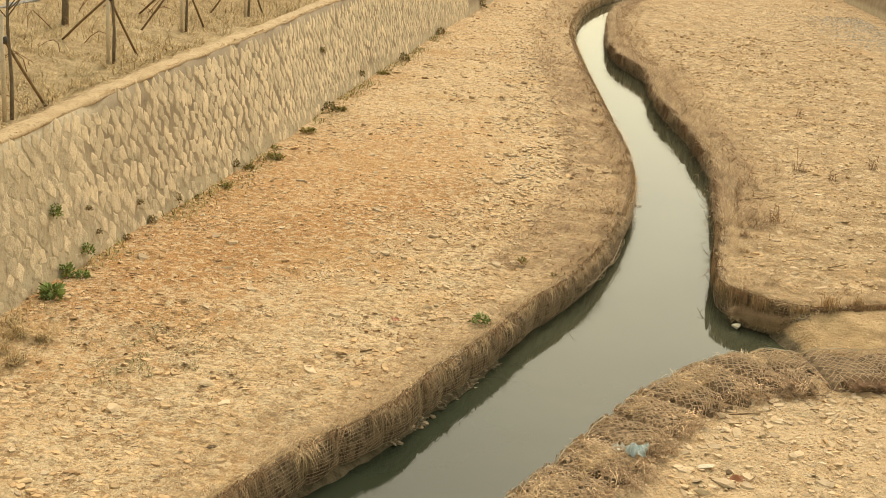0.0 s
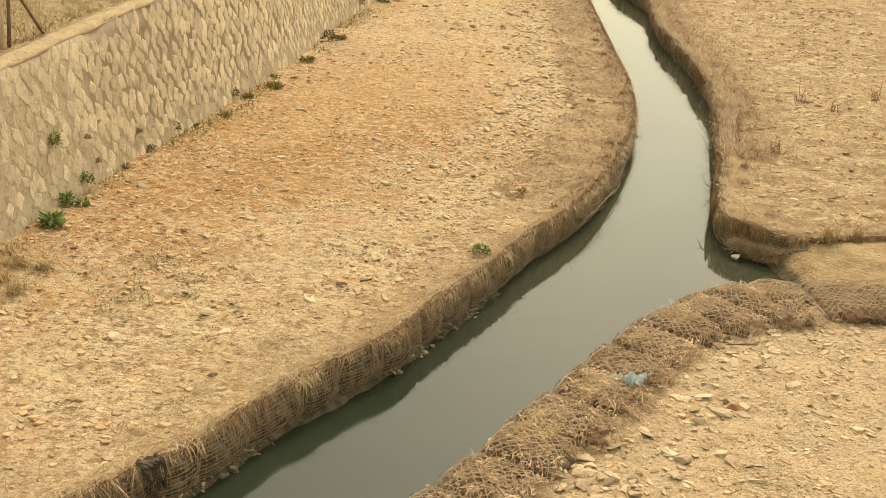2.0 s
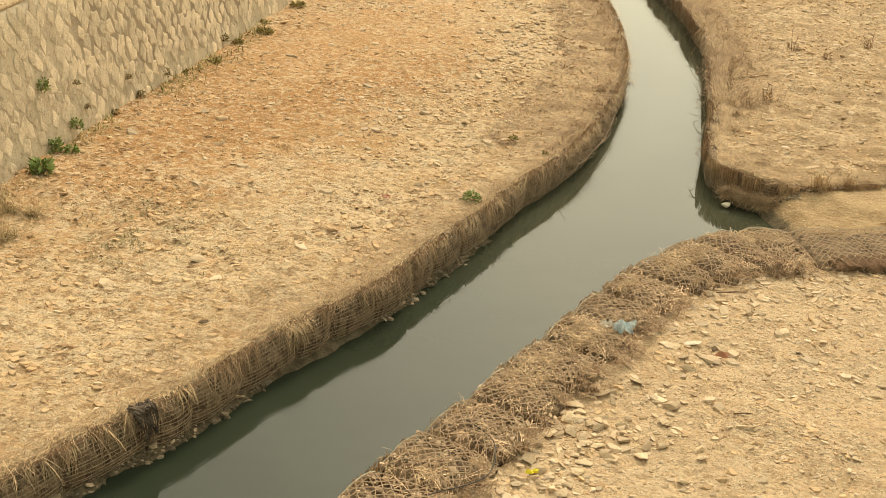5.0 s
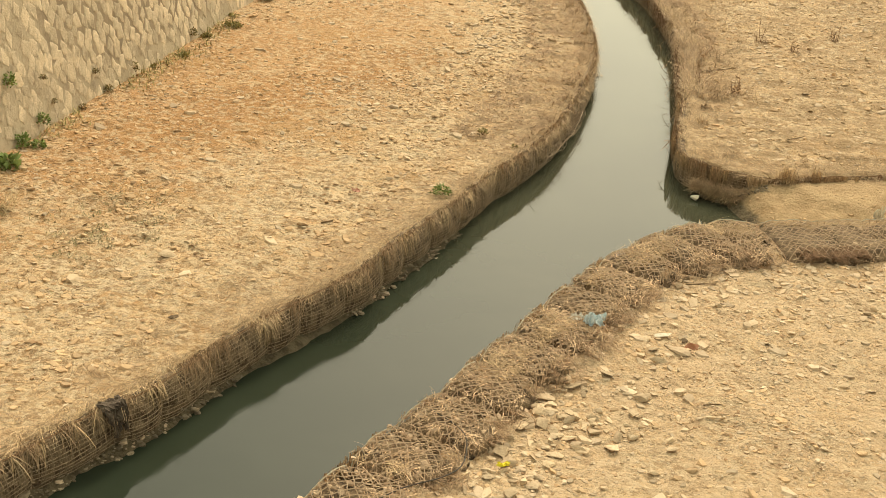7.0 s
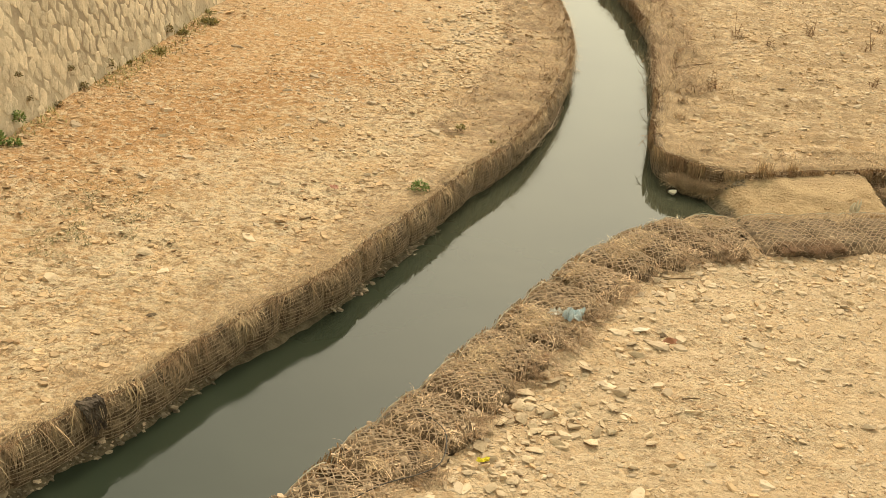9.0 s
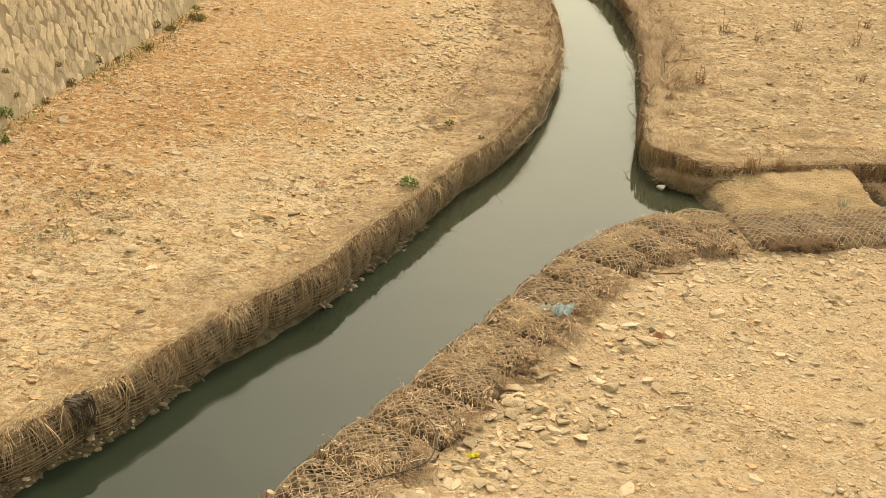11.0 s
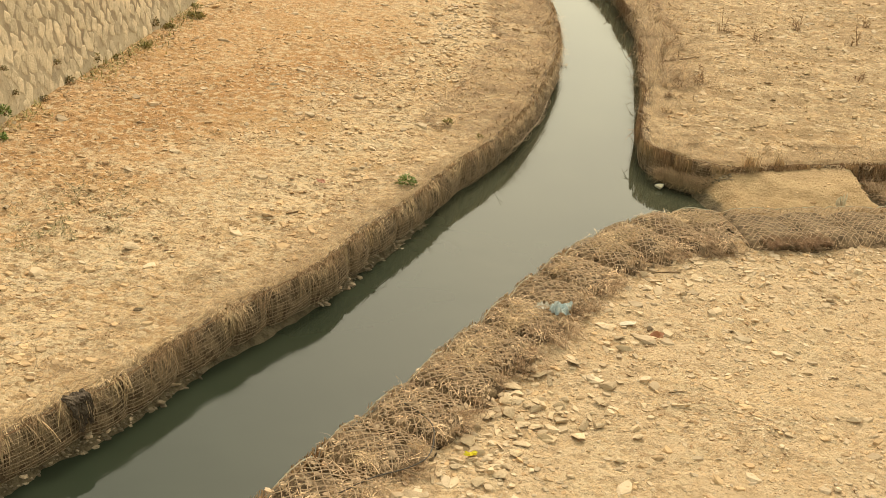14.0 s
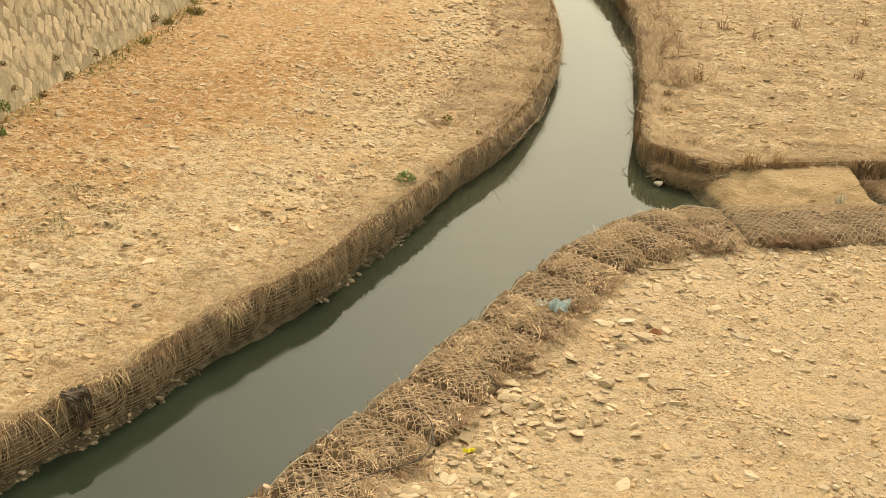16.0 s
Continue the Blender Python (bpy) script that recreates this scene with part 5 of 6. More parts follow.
def staked_tree(x, y, props, seed, stake=True, girth=0.034):
    """A bare young tree tied to a pale stake and held by slanting brown poles."""
    r = random.Random(seed)
    z = ground_z(x, y) - 0.05
    tree = tagged(new("staked_tree"), "bare young tree tied to a pale stake with slanting props" if stake else "bare grey tree trunk in dry grass", "tree", "young trees on the terrace")
    tx, ty = (0.07, 0.16) if stake else (0.0, 0.0)
    tree.location = (x, y, z)
    part("trunk", pole([(tx, ty, 0), (tx + 0.02, ty, 0.8), (tx - 0.03, ty + 0.02, 1.7), (tx + 0.02, ty, 3.2)], [girth * 1.15, girth, girth * 0.85, girth * 0.4]), BARK, tree)
    for k in range(7):
        a, h, s = r.uniform(0, 6.28), r.uniform(1.5, 3.1), r.uniform(0.6, 1.2)
        dx, dy = math.cos(a), math.sin(a)
        part("branch", pole([(tx, ty, h), (tx + dx * s * 0.5, ty + dy * s * 0.5, h + s * 0.45), (tx + dx * s, ty + dy * s, h + s * 0.8)], [girth * 0.35, girth * 0.22, 0.006], 6), BARK, tree)
    if stake:
        part("stake", pole([(0, 0, -0.1), (0.0, 0, 0.9), (0.0, 0, 1.95)], [0.045, 0.043, 0.04]), STAKE, tree, "pale peeled wooden stake")
        part("tie", pole([(0.02, 0.03, 1.43), (0.02, 0.03, 1.56)], 0.062, 10), CABLE, tree, "black rubber tie")
        for px, py in props:
            pz = ground_z(x + px, y + py) - z
            part("prop", pole([(px, py, pz - 0.03), (px * 0.5, py * 0.5, 0.75 + pz * 0.5), (0.02, 0.02, 1.52)], [0.028, 0.027, 0.025]), PROP, tree, "brown slanting wooden pole")
    return tree


def make_terrace():
    props = [(0.3, 1.35), (-1.6, 1.8), (-0.9, -0.7)]
    for k, (x, y) in enumerate(((-8.18, 22.25), (-7.87, 27.77), (-7.45, 33.1), (-6.62, 37.7), (-6.35, 42.9), (-5.6, 48.0))):
        staked_tree(x, y, props[: 2 if k < 2 else 3], 20 + k)
    for k, (x, y, g) in enumerate(((-9.9, 31.2, 0.08), (-10.6, 24.4, 0.06), (-9.6, 37.2, 0.07), (-9.0, 43.0, 0.07))):
        staked_tree(x, y, (), 40 + k, False, g)
    # a grey road beyond the planted strip
    y = np.arange(-38, 90, 2.0)
    x = wall_x(y)
    v = np.stack([np.c_[x - 6.2, y, sampled(x - 6.2, y) + 0.03], np.c_[x - 13.5, y, sampled(x - 13.5, y) + 0.05]], 1).reshape(-1, 3)
    v[1::2, 2] = v[0::2, 2]
    k = np.arange(len(y) - 1)[:, None] * 2
    put("road", mesh_of("road", np.vstack([v, v - [0, 0, 0.4]]), np.vstack([k + [0, 2, 3, 1], k + 2 * len(y) + [0, 1, 3, 2], k + [0, 2 * len(y), 2 * len(y) + 2, 2], k + [1, 3, 2 * len(y) + 3, 2 * len(y) + 1]])), ASPHALT, None, "grey road behind the planted strip", "road", "", "structure")
    rng = np.random.default_rng(81)
    n = 38000
    y = 17 + 32 * rng.uniform(0, 1, n) ** 1.2
    x = wall_x(y) - 0.95 - 5.2 * rng.uniform(0, 1, n) ** 1.4
    ok = grain(x, y, 0.8, 82) + 0.6 * grain(x, y, 0.3, 83) > -0.45
    x, y = x[ok], y[ok]
    n = len(x)
    root = np.c_[x, y, sampled(x, y)]
    blades("dead_grass", root, rng.uniform(0, 6.283, n), rng.normal(0.75, 0.4, n), rng.uniform(0.08, 0.34, n), rng.uniform(0.4, 1.8, n), 0.015 * rng.uniform(0.6, 1.3, n), TERRACE_STRAW, "tangled dead grass on the planted strip", "dead grass", 2)
    # crumbled soil along the lip of the coping
    n = 1500
    y = rng.uniform(17, 60, n)
    ok = grain(y, y * 0, 1.5, 87) + 0.6 * grain(y, y * 0 + 3, 0.4, 88) > -0.1
    y = y[ok]
    x = wall_x(y) - BATTER * wall_top(y) - 0.02 - np.abs(rng.normal(0, 0.05, len(y)))
    strewn("clods", x, y, np.clip(0.06 * np.exp(rng.normal(0, 0.4, len(y))), 0.03, 0.15), CLOD, "brown soil crumbs along the wall coping", 89, 0.0, None, wall_top(y) - 0.025)
    # bare creepers and sticks lying in the grass
    r = random.Random(84)
    for k in range(14):
        x, y = -8.6 - 1.9 * r.random(), 22 + 14 * r.random()
        a, s = r.uniform(0, 6.28), r.uniform(0.5, 1.1)
        pts = [(s * u * math.cos(a + u), s * u * math.sin(a + u), 0.03 + s * r.uniform(0.3, 0.5) * math.sin(2.9 * u)) for u in (0, 0.25, 0.5, 0.75, 1)]
        twig = part("bramble", pole(pts, [0.012, 0.011, 0.01, 0.008, 0.004], 5), STEM, None, "bare brown bramble arching over dead grass")
        tagged(twig, "", "bramble", "brambles on the terrace").location = (x, y, ground_z(x, y))


make_terrace()


# ---- the wall on the far side of the flat bank ----
def make_far_wall():
    y = np.arange(24, 130, 1.0)
    x = 22.0 + 0.085 * (y - 24)
    rows = [np.c_[x + dx, y, 0 * y + z] for dx, z in ((0.0, -0.6), (0.12, 0.8), (0.27, 1.8), (0.42, 2.8), (0.40, 2.95), (0.8, 2.95), (0.85, -0.6))]
    v = np.stack(rows, 1)
    n, m = v.shape[:2]
    k = (np.arange(n - 1)[:, None] * m + np.arange(m - 1)).ravel()
    put("wall_right", mesh_of("wall_right", v.reshape(-1, 3), np.c_[k, k + m, k + m + 1, k + 1]), MORTAR, None, "grey-brown retaining wall along the flat bank", "wall", "", "structure")
    rng = np.random.default_rng(85)
    n = 2600
    yy = rng.uniform(68, 86, n)
    xx = 25.4 + 0.085 * (yy - 77) - np.abs(rng.normal(0, 2.2, n)) - 0.3
    strewn("gravel", xx, yy, rng.uniform(0.06, 0.14, n), GREY_STONE, "grey gravel spread by the far wall", 86, 0.1)


make_far_wall()


# ---- weeds ----
def leafy(x, y, z, size, n, seed, material, label, tall=1.0, lean=(0.0, 0.0), blade=0.28):
    """A low weed: stems from one foot, with many small pointed leaves."""
    rng = np.random.default_rng(seed)
    weed = tagged(new("weed"), label, "weed", "weeds along the wall and banks")
    weed.location = (x, y, z)
    bm = bmesh.new()
    for k in range(7):
        a = 6.283 * k / 7 + rng.uniform(-0.3, 0.3)
        tip = Vector((math.cos(a) * size * 0.4 + lean[0] * size, math.sin(a) * size * 0.4 + lean[1] * size, size * tall * rng.uniform(0.45, 0.8)))
        side = Vector((-math.sin(a), math.cos(a), 0)) * 0.006
        quad = [bm.verts.new(q) for q in (-side, side, tip * 0.98 + side * 0.5, tip - side * 0.5)]
        bm.faces.new(quad)
        up = [bm.verts.new(q) for q in (Vector((0, 0, -0.008)), Vector((0, 0, 0.008)), tip)]
        bm.faces.new(up)
    part("stems", bm, STEM, weed)
    a, u = rng.uniform(0, 6.283, n), rng.uniform(0, 1, n) ** 0.5
    h = rng.uniform(0.05, 1, n)
    c = np.c_[np.cos(a) * u * (1.1 - 0.5 * h) * size * 0.5 + lean[0] * size * h, np.sin(a) * u * (1.1 - 0.5 * h) * size * 0.5 + lean[1] * size * h, h * size * tall * 0.8]
    way = np.c_[np.cos(a + rng.normal(0, 0.6, n)), np.sin(a + rng.normal(0, 0.6, n)), rng.normal(0.35, 0.5, n)]
    way /= np.linalg.norm(way, axis=1)[:, None]
    side = np.cross(way, rng.normal(0, 1, (n, 3)))
    side /= np.linalg.norm(side, axis=1)[:, None]
    ln = (size * blade * rng.uniform(0.6, 1.2, n))[:, None]
    v = np.stack([c, c + way * ln * 0.45 + side * ln * 0.24, c + way * ln, c + way * ln * 0.45 - side * ln * 0.24], 1)
    f = (np.arange(n) * 4)[:, None] + [0, 1, 2, 3]
    put("leaves", mesh_of("leaves", v.reshape(-1, 3), f), material, weed)
    return weed


def dry_weed(x, y, tall, seed, label="dead brown weed with bare twigs"):
    """A bare dead stalk with side twigs."""
    r = random.Random(seed)
    weed = tagged(new("dead_weed"), label, "weed", "dead weeds on the flat bank")
    weed.location = (x, y, ground_z(x, y))
    for k in range(r.randint(3, 5)):
        a, s = r.uniform(0, 6.28), tall * (1.3 if k == 0 else r.uniform(0.4, 0.9))
        foot = (r.uniform(-0.1, 0.1), r.uniform(-0.1, 0.1), -0.02)
        top = (foot[0] + math.cos(a) * 0.22 * s, foot[1] + math.sin(a) * 0.22 * s, s * 0.95)
        mid = [0.5 * (p + q) + r.uniform(-0.03, 0.03) for p, q in zip(foot, top)]
        stalk = part("stalk", pole([foot, mid, top], [0.008, 0.006, 0.003], 5), STEM, weed)
        for _ in range(5):
            h = r.uniform(0.3, 0.95)
            b = r.uniform(0, 6.28)
            p = [foot[i] + (top[i] - foot[i]) * h for i in range(3)]
            q = (p[0] + math.cos(b) * 0.1, p[1] + math.sin(b) * 0.1, p[2] + r.uniform(0.02, 0.1))
            part("twig", pole([p, q], [0.005, 0.003], 4), STEM, stalk)
    rng = np.random.default_rng(seed)
    n = 45
    root = np.c_[rng.normal(0, 0.1, n), rng.normal(0, 0.1, n), np.zeros(n)]
    clump = blades("dead_leaves", root, rng.uniform(0, 6.283, n), rng.normal(0.9, 0.35, n), tall * rng.uniform(0.2, 0.7, n), rng.uniform(0.3, 1.6, n), 0.012 * rng.uniform(0.6, 1.3, n), BROWN_STRAW, "", parent=weed)
    del clump["kind"]
    return weed


def tuft(x, y, size, n, seed, material, label, z=None, flare=0.6):
    """An upright clump of dead grass."""
    rng = np.random.default_rng(seed)
    root = np.c_[rng.normal(0, size * 0.22, n), rng.normal(0, size * 0.22, n), np.zeros(n)]
    ob = blades("grass_tuft", root, rng.uniform(0, 6.283, n), rng.normal(1.35, 0.25, n), size * rng.uniform(0.5, 1.1, n), rng.uniform(0.2, 1.6, n) * flare, 0.011 * rng.uniform(0.6, 1.3, n), material, label)
    del ob["kind"]
    tagged(ob, label, "grass tuft", "grass tufts")
    ob.location = (x, y, ground_z(x, y) if z is None else z)
    return ob


def make_weeds():
    leafy(-7.1, 22.1, 0.0, 0.31, 220, 1, LEAF, "dark green leafy weed at the foot of the wall", 1.0)
    leafy(-6.8, 22.15, 0.0, 0.28, 150, 2, LEAF, "low green weed on the orange soil", 0.55)
    leafy(-6.98, 20.95, 0.0, 0.31, 120, 3, LEAF, "bright green bladed weed at the foot of the wall", 0.8, (0.0, 0.0), 0.55)
    leafy(-6.95, 23.0, 0.2, 0.24, 150, 4, LEAF, "dull green weed against the wall stones", 1.0)
    leafy(-7.3, 22.1, 1.15, 0.24, 180, 5, LEAF, "green weed growing out of the wall joints", 1.1, (0.25, 0.0))
    for k, (x, y, z, s) in enumerate(((-6.28, 27.4, 0.15, 0.38), (-6.45, 25.9, 0.05, 0.32), (-6.92, 23.64, 0.42, 0.2), (-6.6, 25.5, 0.55, 0.22), (-5.66, 31.2, 0.12, 0.4), (-6.68, 24.7, 0.0, 0.26),
                                      (-4.68, 41.0, 1.75, 0.34), (-4.3, 40.2, 0.0, 0.6), (-3.82, 46.2, 0.25, 0.4), (-6.98, 23.2, 1.0, 0.2), (-2.6, 52.5, 0.0, 0.6), (-1.4, 62, 0.0, 0.7), (0.5, 76, 0.0, 1.3))):
        leafy(x, y, z, s * 0.62, 130, 20 + k, DULL_LEAF, "dull brown-green weed in a wall joint" if z > 0 else "dull brown-green weed at the wall foot", 1.0)
    for k, (x, y, s) in enumerate(((-4.55, 36.9, 0.5), (-4.95, 33.1, 0.55), (-5.6, 29.6, 0.4), (-4.0, 40.6, 0.6), (-5.1, 34.2, 0.45), (-6.1, 28.4, 0.4), (-3.2, 48.6, 0.6), (-5.4, 31.8, 0.35))):
        leafy(x, y, 0.0, s * 0.8, 150, 50 + k, MOSS_LEAF, "flat olive-green weed mat along the wall foot", 0.14)
    leafy(0.55, 21.17, 0.0, 0.36, 170, 70, LEAF, "small dark green shrub on the bank edge", 0.55, (0.0, 0.0), 0.2)
    leafy(1.4, 25.0, 0.0, 0.2, 110, 71, MOSS_LEAF, "small green-brown weed in matted straw", 0.7)
    leafy(2.02, 24.25, 0.0, 0.14, 80, 72, MOSS_LEAF, "small dull green sprout in straw on the bank edge", 0.6)
    for k, (x, y, s) in enumerate(((9.76, 36.1, 0.75), (10.43, 35.0, 0.5), (12.1, 36.9, 0.6), (6.8, 30.3, 0.8), (7.46, 29.5, 0.55), (7.7, 29.7, 0.5), (13.3, 35.2, 0.9), (11.97, 45.6, 0.5), (14.6, 38.0, 0.5), (12.0, 31.0, 0.3), (9.2, 55, 0.6))):
        dry_weed(x, y, 0.75 * s, 60 + k)
    tuft(7.32, 23.5, 0.34, 260, 90, STRAW, "golden grass tuft on the channel edge")
    tuft(7.95, 23.75, 0.26, 140, 91, STRAW, "small golden grass tuft on the channel edge")
    for k, (x, y, s) in enumerate(((4.75, 33.0, 0.6), (4.85, 36.0, 0.7), (4.6, 31.6, 0.5), (7.2, 36.2, 0.8), (7.35, 40.0, 0.9), (7.5, 44.0, 0.9), (7.4, 49.5, 1.0), (7.0, 33.8, 0.7), (6.5, 30.9, 0.6), (7.3, 58.0, 1.0), (7.2, 64.0, 1.1))):
        tuft(x, y, s * 0.38, 160, 100 + k, STRAW, "drooping dead grass tuft on the bank edge", None, 2.4)
    for k, (x, y, s) in enumerate(((-7.2, 19.6, 0.4), (-6.95, 19.1, 0.42), (-7.0, 18.4, 0.45), (-6.6, 18.0, 0.36), (-7.35, 19.0, 0.45), (-6.5, 19.0, 0.26), (-7.0, 17.6, 0.4))):
        tuft(x, y, s * 0.8, 220, 120 + k, TERRACE_STRAW, "pale brown tangled grass tuft below the wall", None, 3.0)
    # uneven tufts on the edges of the stream, and a ragged strip of weeds below the wall
    r = random.Random(77)
    for line, a, b, n in ((RIGHT_CREST, (7.7, 53.9), (5.6, 26.4), 26), (LEFT_CREST, (2.8, 25.4), (5.0, 48), 12)):
        lo, hi = along(line, a), along(line, b)
        for k in range(n):
            s = lo + (hi - lo) * (k + r.uniform(0.1, 0.9)) / n
            at, p, inland = edge_frame(line, s, s + 0.01, 2)
            off = r.uniform(0.02, 0.5)
            tuft(p[0, 0] + inland[0, 0] * off, p[0, 1] + inland[0, 1] * off, r.uniform(0.16, 0.34), 110, 300 + k + n, STRAW if k % 3 else BROWN_STRAW, "dead grass tuft drooping over the stream edge", None, r.uniform(2.2, 3.2))
    rng = np.random.default_rng(78)
    y = rng.uniform(22.5, 64, 4600)
    x = wall_x(y) + 0.04 + np.abs(rng.normal(0, 0.3, len(y)))
    ok = grain(y, y * 0, 1.4, 79) + 0.6 * grain(x, y, 0.4, 80) > 0.1
    x, y = x[ok], y[ok]
    n = len(x)
    root = np.c_[x, y, sampled(x, y)]
    blades("wall_weeds", root, rng.uniform(0, 6.283, n), rng.normal(0.7, 0.4, n), rng.uniform(0.06, 0.2, n), rng.uniform(0.2, 1.2, n), 0.022 * rng.uniform(0.6, 1.3, n), MOSS_LEAF, "low olive-brown weeds along the wall foot", "weeds")
    # a tangle of brown stalks below the wall, and a faint green growth on the bank
    n = 2200
    a, u = rng.uniform(0, 6.283, n), rng.uniform(0, 1, n) ** 0.6
    x, y = -6.95 + 0.65 * u * np.cos(a), 18.9 + 1.7 * u * np.sin(a)
    ok = grain(x, y, 0.4, 92) > -0.2
    x, y = x[ok], y[ok]
    n = len(x)
    root = np.c_[x, y, sampled(x, y)]
    blades("dead_grass", root, rng.uniform(0, 6.283, n), rng.normal(0.5, 0.4, n), rng.uniform(0.1, 0.32, n), rng.uniform(0.3, 1.6, n), 0.008 * rng.uniform(0.6, 1.3, n), TERRACE_STRAW, "tangle of brown stalks below the wall")
    n = 4200
    x, y = rng.normal(-4.6, 0.75, n), rng.normal(18.6, 1.0, n)
    ok = grain(x, y, 0.3, 91) > 0.15
    x, y = x[ok], y[ok]
    n = len(x)
    root = np.c_[x, y, sampled(x, y)]
    blades("sprouts", root, rng.uniform(0, 6.283, n), rng.normal(0.6, 0.3, n), rng.uniform(0.025, 0.07, n), rng.uniform(0.2, 1.0, n), 0.018 * rng.uniform(0.6, 1.3, n), DULL_LEAF, "faint olive sprouts on dry soil", "sprouts", 1)


make_weeds()


def make_overhang():
    """Bare dead stems that lean out over the water from the shaded bank."""
    r = random.Random(71)
    for k, s in enumerate(np.linspace(along(RIGHT_CREST, (7.3, 62)), along(RIGHT_CREST, (5.45, 26)), 15)):
        at, p, inland = edge_frame(RIGHT_CREST, s + r.uniform(-0.6, 0.6), s + 1, 2)
        size = r.uniform(0.3, 0.62)
        way = (-inland[0, 0], -inland[0, 1])
        twist = r.uniform(-0.25, 0.25)
        pts = [(way[0] * size * q - way[1] * twist * q * q, way[1] * size * q + way[0] * twist * q * q, 0.04 + size * (0.3 * q - lean * q * q)) for lean in [r.uniform(0.9, 1.5)] for q in (0, 0.3, 0.6, 0.85, 1)]
        stem = part("overhanging_bramble", pole(pts, [0.009, 0.008, 0.007, 0.005, 0.003], 5), STEM, None, "bare dark stem leaning out over the water")
        tagged(stem, "", "bramble", "brambles over the water").location = (p[0, 0] + inland[0, 0] * 0.08, p[0, 1] + inland[0, 1] * 0.08, 0.0)
        for _ in range(4):
            i = r.randrange(1, 5)
            q = pts[i]
            a = r.uniform(0, 6.28)
            part("twig", pole([q, (q[0] + 0.14 * math.cos(a), q[1] + 0.14 * math.sin(a), q[2] + r.uniform(-0.16, 0.08))], [0.007, 0.004], 4), STEM, stem)


make_overhang()


# ---- litter ----
def crumpled(name, x, y, z, size, seed, material, label, category, tall=0.25, n=16):
    """A crumpled sheet."""
    u = np.linspace(-1, 1, n)
    gx, gy = np.meshgrid(u, u)
    out = 0.72 + 0.28 * grain(np.arctan2(gy, gx) * 2 + 9, gx * 0, 0.8, seed)
    fold = grain(gx + 3, gy + 3, 0.55, seed) + 0.6 * grain(gx + 9, gy, 0.26, seed + 1)
    v = np.c_[(gx * out + 0.12 * grain(gy, gx, 0.3, seed)).ravel() * size / 2, (gy * out * 0.7 + 0.12 * grain(gx, gy, 0.3, seed + 2)).ravel() * size / 2, (np.abs(fold) * tall * size + 0.012).ravel()]
    k = (np.arange(n - 1)[:, None] * n + np.arange(n - 1)).ravel()
    ob = put(name, mesh_of(name, v, np.c_[k, k + 1, k + n + 1, k + n]), material, None, label, category)
    ob.modifiers.new("thickness", "SOLIDIFY").thickness = 0.006
    ob.location = (x, y, z)
    return ob


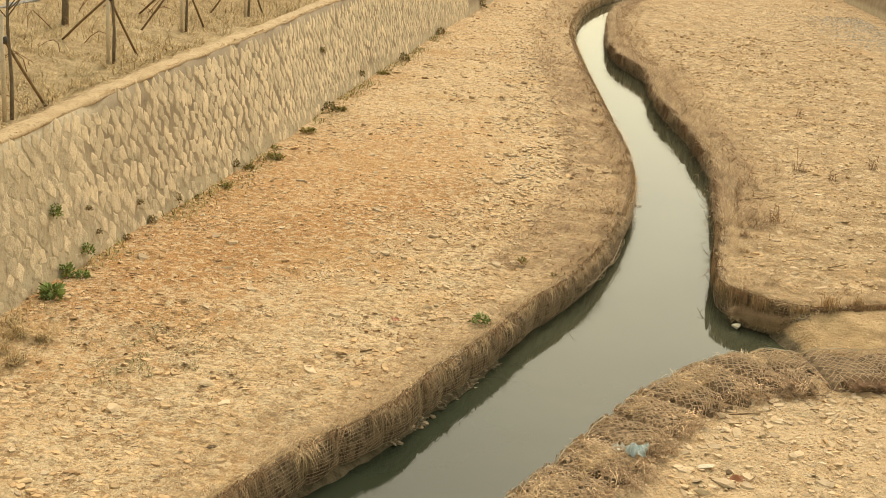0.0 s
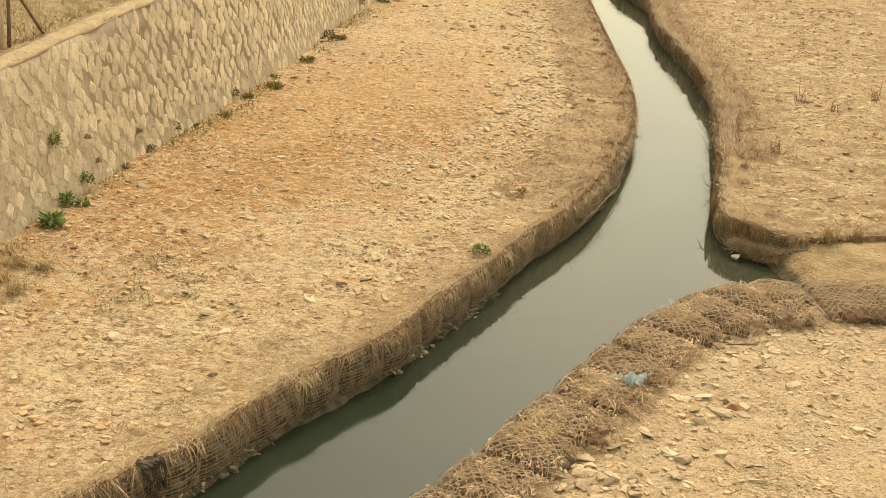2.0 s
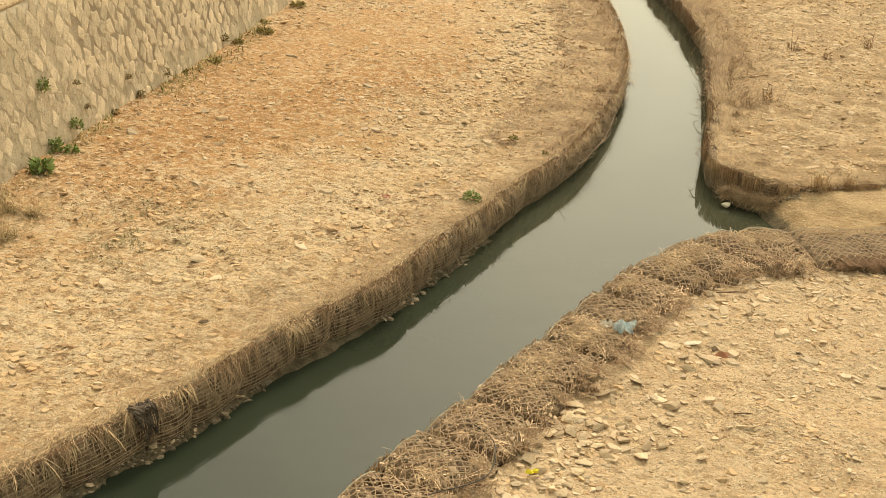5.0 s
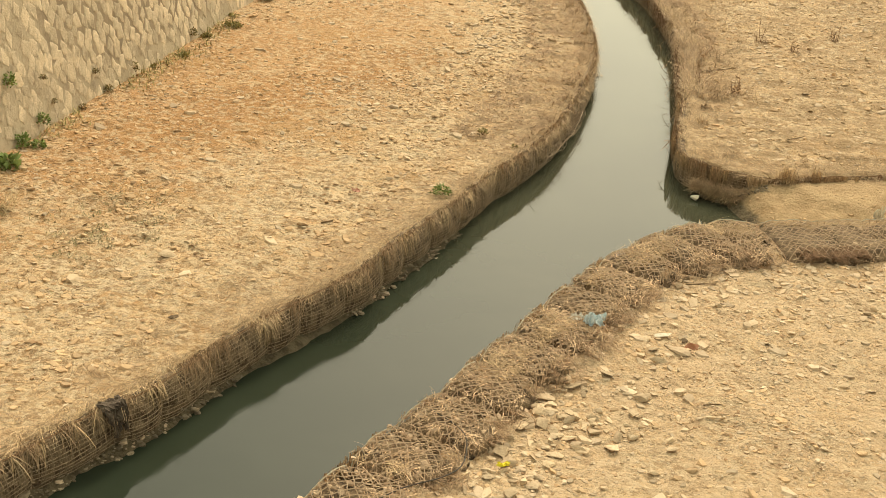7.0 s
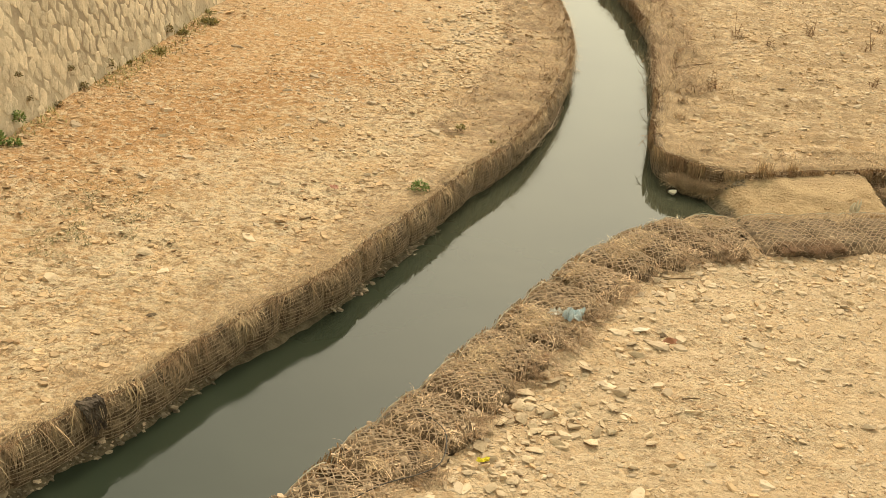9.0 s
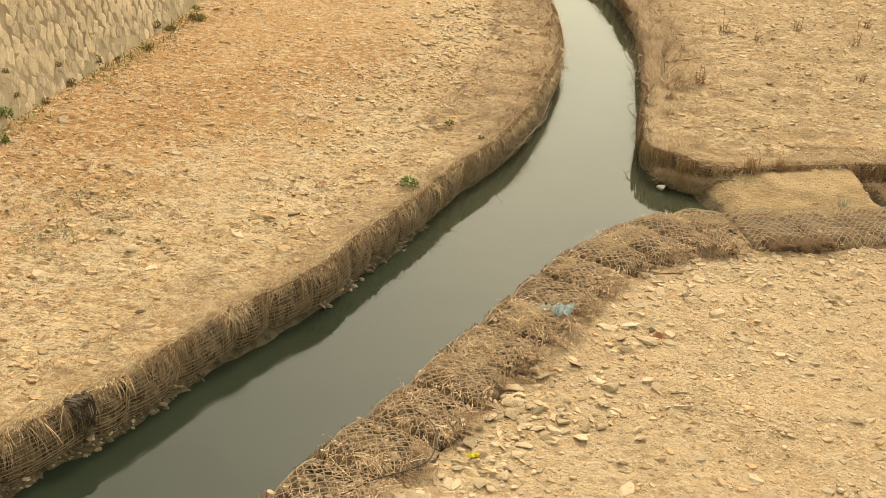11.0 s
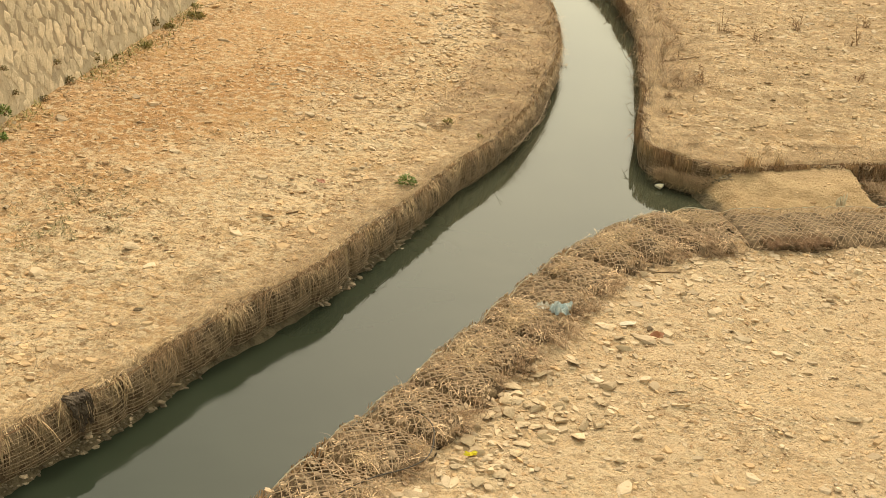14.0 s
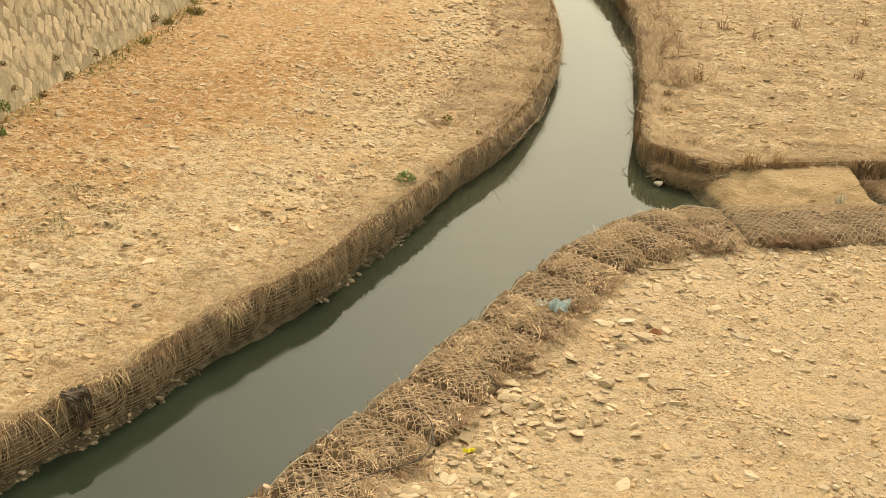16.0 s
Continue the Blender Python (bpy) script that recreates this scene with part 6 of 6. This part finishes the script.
def make_litter():
    crumpled("cloth", 2.69, 16.03, 0.1, 0.37, 5, CLOTH, "crumpled pale blue cloth on gabion netting", "cloth", 0.42)
    crumpled("plastic_bag", 2.47, 16.2, 0.08, 0.28, 8, WHITE_SCRAP, "dirty white plastic scrap beside a blue cloth", "plastic bag", 0.25)
    crumpled("plastic_scrap", 1.27, 12.5, NEAR_Z + 0.02, 0.17, 11, YELLOW, "small yellow plastic scrap on broken stone", "plastic scrap", 0.18, 10)
    crumpled("plastic_scrap", -0.95, 21.0, 0.02, 0.2, 14, PINK_SCRAP, "faded red film scrap on dry soil", "plastic scrap", 0.15, 10)
    crumpled("plastic_scrap", 8.42, 21.32, 0.04, 0.2, 17, PALE, "torn white film caught on netting", "plastic scrap", 1.1, 10)
    crumpled("plastic_scrap", 4.62, 18.75, NEAR_Z + 0.03, 0.26, 19, PALE, "pale dusty scrap on gravel", "plastic scrap", 0.15, 10)
    # a torn muddy rag snagged on the gabion edge, its strips hanging down
    rag = put("rag", None, None, None, "torn muddy brown rag snagged on the gabion edge", "rag")
    n = 12
    for j, (at, wide, drop) in enumerate(((-0.13, 0.06, 0.2), (-0.05, 0.09, 0.42), (0.05, 0.07, 0.26), (0.12, 0.05, 0.36))):
        u, v = np.meshgrid(np.linspace(-1, 1, 5), np.linspace(0, 1, n))
        out = np.where(v < 0.3, 0.08 - 0.45 * v, -0.055 - 0.05 * v) + 0.03 * grain(u + j, v * 3, 0.35, 7)
        fall = np.where(v < 0.3, 0.045, 0.045 - drop * (v - 0.3) / 0.7) + 0.03 * grain(u + 4, v * 3 + j, 0.3, 8)
        side = at + u * wide * (1 - 0.55 * v * v) * (1 + 0.4 * grain(v * 4, u * 0 + j, 0.5, 9)) + 0.03 * grain(u * 0 + j, v * 3, 0.4, 10)
        k = (np.arange(n - 1)[:, None] * 5 + np.arange(4)).ravel()
        strip = put("strip", mesh_of("strip", np.c_[side.ravel(), out.ravel(), fall.ravel()], np.c_[k, k + 1, k + 6, k + 5]), RAG, rag)
        strip.modifiers.new("thickness", "SOLIDIFY").thickness = 0.01
    rag.matrix_world = pose(-3.3, 13.08, 0.0, 0, 0, 55) @ Matrix.Diagonal((0.9, 1.1, 0.95, 1))
    # a black cable across the netting and a loose wire by the water
    path = [(x, y, 0.12 + 0.03 * math.sin(3 * k)) for k, (x, y) in enumerate(((-0.5, 11.0), (-0.14, 11.31), (0.15, 11.59), (0.57, 11.85), (0.79, 12.14), (0.84, 12.69), (0.71, 12.99), (0.44, 13.3)))]
    tagged(part("cable", pole([(*q, 0.11) for q in spline([q[:2] for q in path], 0.1)], 0.007, 6), CABLE, None, "thin black cable lying over gabion netting"), "", "cable")
    path = [(3.85, 28.4, -0.3), (3.74, 28.0, -0.42), (3.5, 27.02, -0.45), (3.25, 26.3, -0.42), (3.05, 25.7, -0.45), (2.8, 25.0, -0.38), (2.6, 24.7, -0.2)]
    tagged(part("loose_wire", pole(path, 0.006, 6), NET_WIRE, None, "loose pale wire sagging along the waterline"), "", "wire")
    line = spline([q[:2] for q in path], 0.03)
    turns = [(x + 0.09 * math.sin(0.9 * k + 0.6 * math.sin(0.21 * k)), y + 0.05 * math.cos(0.7 * k), -0.36 + 0.10 * math.cos(0.9 * k) + 0.05 * math.sin(0.13 * k)) for k, (x, y) in enumerate(line)]
    tagged(part("loose_wire", pole(turns, 0.005, 5), NET_WIRE, None, "tangled coil of loose pale wire at the gabion foot"), "", "wire")
    for k, (a, b, r) in enumerate((((-1.41, 19.35, 0.03), (-1.15, 19.58, 0.06), 0.014), ((8.0, 26.2, 0.03), (8.5, 26.6, 0.05), 0.012), ((4.4, 18.2, -0.08), (4.9, 18.3, -0.06), 0.012), ((6.9, 31.7, 0.05), (8.2, 32.3, 0.04), 0.02),
                                   ((3.9, 14.2, -0.09), (4.15, 14.25, -0.08), 0.008))):
        mid = [0.5 * (p + q) + 0.03 for p, q in zip(a, b)]
        a, b = [list(q) for q in (a, b)]
        for q in (a, mid, b):
            q[2] = ground_z(q[0], q[1]) + r
        tagged(part("stick", pole([a, mid, b], [r, r * 0.9, r * 0.5], 6), PROP, None, "dark dry stick on the bank"), "", "stick", "sticks")


make_litter()


# ---- stones laid into the wall, in diamond courses ----
def wall_stone_arrays(seed):
    """A rounded square stone standing on its corner, one metre across, proud of its bed."""
    r = random.Random(seed)
    ring = []
    for k in range(8):
        a = 6.2832 * (k + r.uniform(-0.22, 0.22)) / 8
        c, s = math.cos(a), math.sin(a)
        m = 0.5 / max(0.55, abs(c * 0.7071 + s * 0.7071), abs(c * 0.7071 - s * 0.7071)) ** 0.9 * r.uniform(0.76, 1.08)
        ring.append((c * m, s * m))
    v = [(x * 1.14, y * 1.14, -0.06) for x, y in ring] + [(x * 0.98, y * 0.98, 0.03) for x, y in ring] + [(x * 0.8, y * 0.8, 0.07 + r.uniform(-0.02, 0.03)) for x, y in ring] + [(0, 0, 0.085)]
    f = [(i, (i + 1) % 8, 8 + (i + 1) % 8) for i in range(8)] + [(i, 8 + (i + 1) % 8, 8 + i) for i in range(8)]
    f += [(8 + i, 8 + (i + 1) % 8, 16 + (i + 1) % 8) for i in range(8)] + [(8 + i, 16 + (i + 1) % 8, 16 + i) for i in range(8)]
    f += [(16 + i, 16 + (i + 1) % 8, 24) for i in range(8)]
    return np.array(v), np.array(f)


def make_wall_stones():
    r = random.Random(31)
    shapes = [wall_stone_arrays(k) for k in range(10)]
    meshes = []
    for v, f in shapes:
        me = mesh_of("stone", v, f)
        me.materials.append(WALL_STONE)
        meshes.append(me)
    slope = math.atan(BATTER)
    verts, faces, count, made = [], [], 0, 0
    half = 0.205
    y = 15.0
    row = 0
    while y < 72:
        k = 0
        while True:
            z = 0.12 + k * 2 * half + (half if row % 2 else 0.0)
            top = float(wall_top(y))
            k += 1
            if z > top - 0.2:
                break
            yy, zz = y + r.uniform(-0.08, 0.08), z + r.uniform(-0.07, 0.07)
            plaster = 0.45 if zz < 0.4 else 0.2 - 0.18 * float(step(yy, 21, 25))
            size = 0.30 * r.uniform(0.7 + 0.1 * float(step(yy, 21, 25)), 1.05)
            kind, turn = r.randrange(10), r.gauss(16, 15)
            if r.random() < plaster:
                continue
            t = Vector((float(wall_x(yy + 0.3) - wall_x(yy - 0.3)), 0.6, 0)).normalized()
            up = Vector((-math.sin(slope), 0, math.cos(slope)))
            out = t.cross(up).normalized()
            m = Matrix((t, up, out)).transposed().to_4x4()
            m.translation = (float(wall_x(yy)) - BATTER * zz, yy, zz)
            m = m @ pose(0, 0, 0.005, 0, 0, turn) @ Matrix.Diagonal((size * r.uniform(0.72, 1.0), size * r.uniform(1.0, 1.4), 0.028 + 0.045 * float(step(yy, 22, 27)), 1))
            if 19.2 < yy and made < 300:
                ob = new("stone", meshes[kind])
                ob.parent = WALL
                ob.matrix_world = m
                made += 1
            else:
                v, f = shapes[kind]
                mm = np.array(m)
                verts.append(v @ mm[:3, :3].T + mm[:3, 3])
                faces.append(f + count)
                count += len(v)
        y += half
        row += 1
    put("stones", mesh_of("stones", np.vstack(verts), np.vstack(faces)), FAR_STONE, WALL, "pale rubble stones in diamond courses", "", "", "stuff")


make_wall_stones()
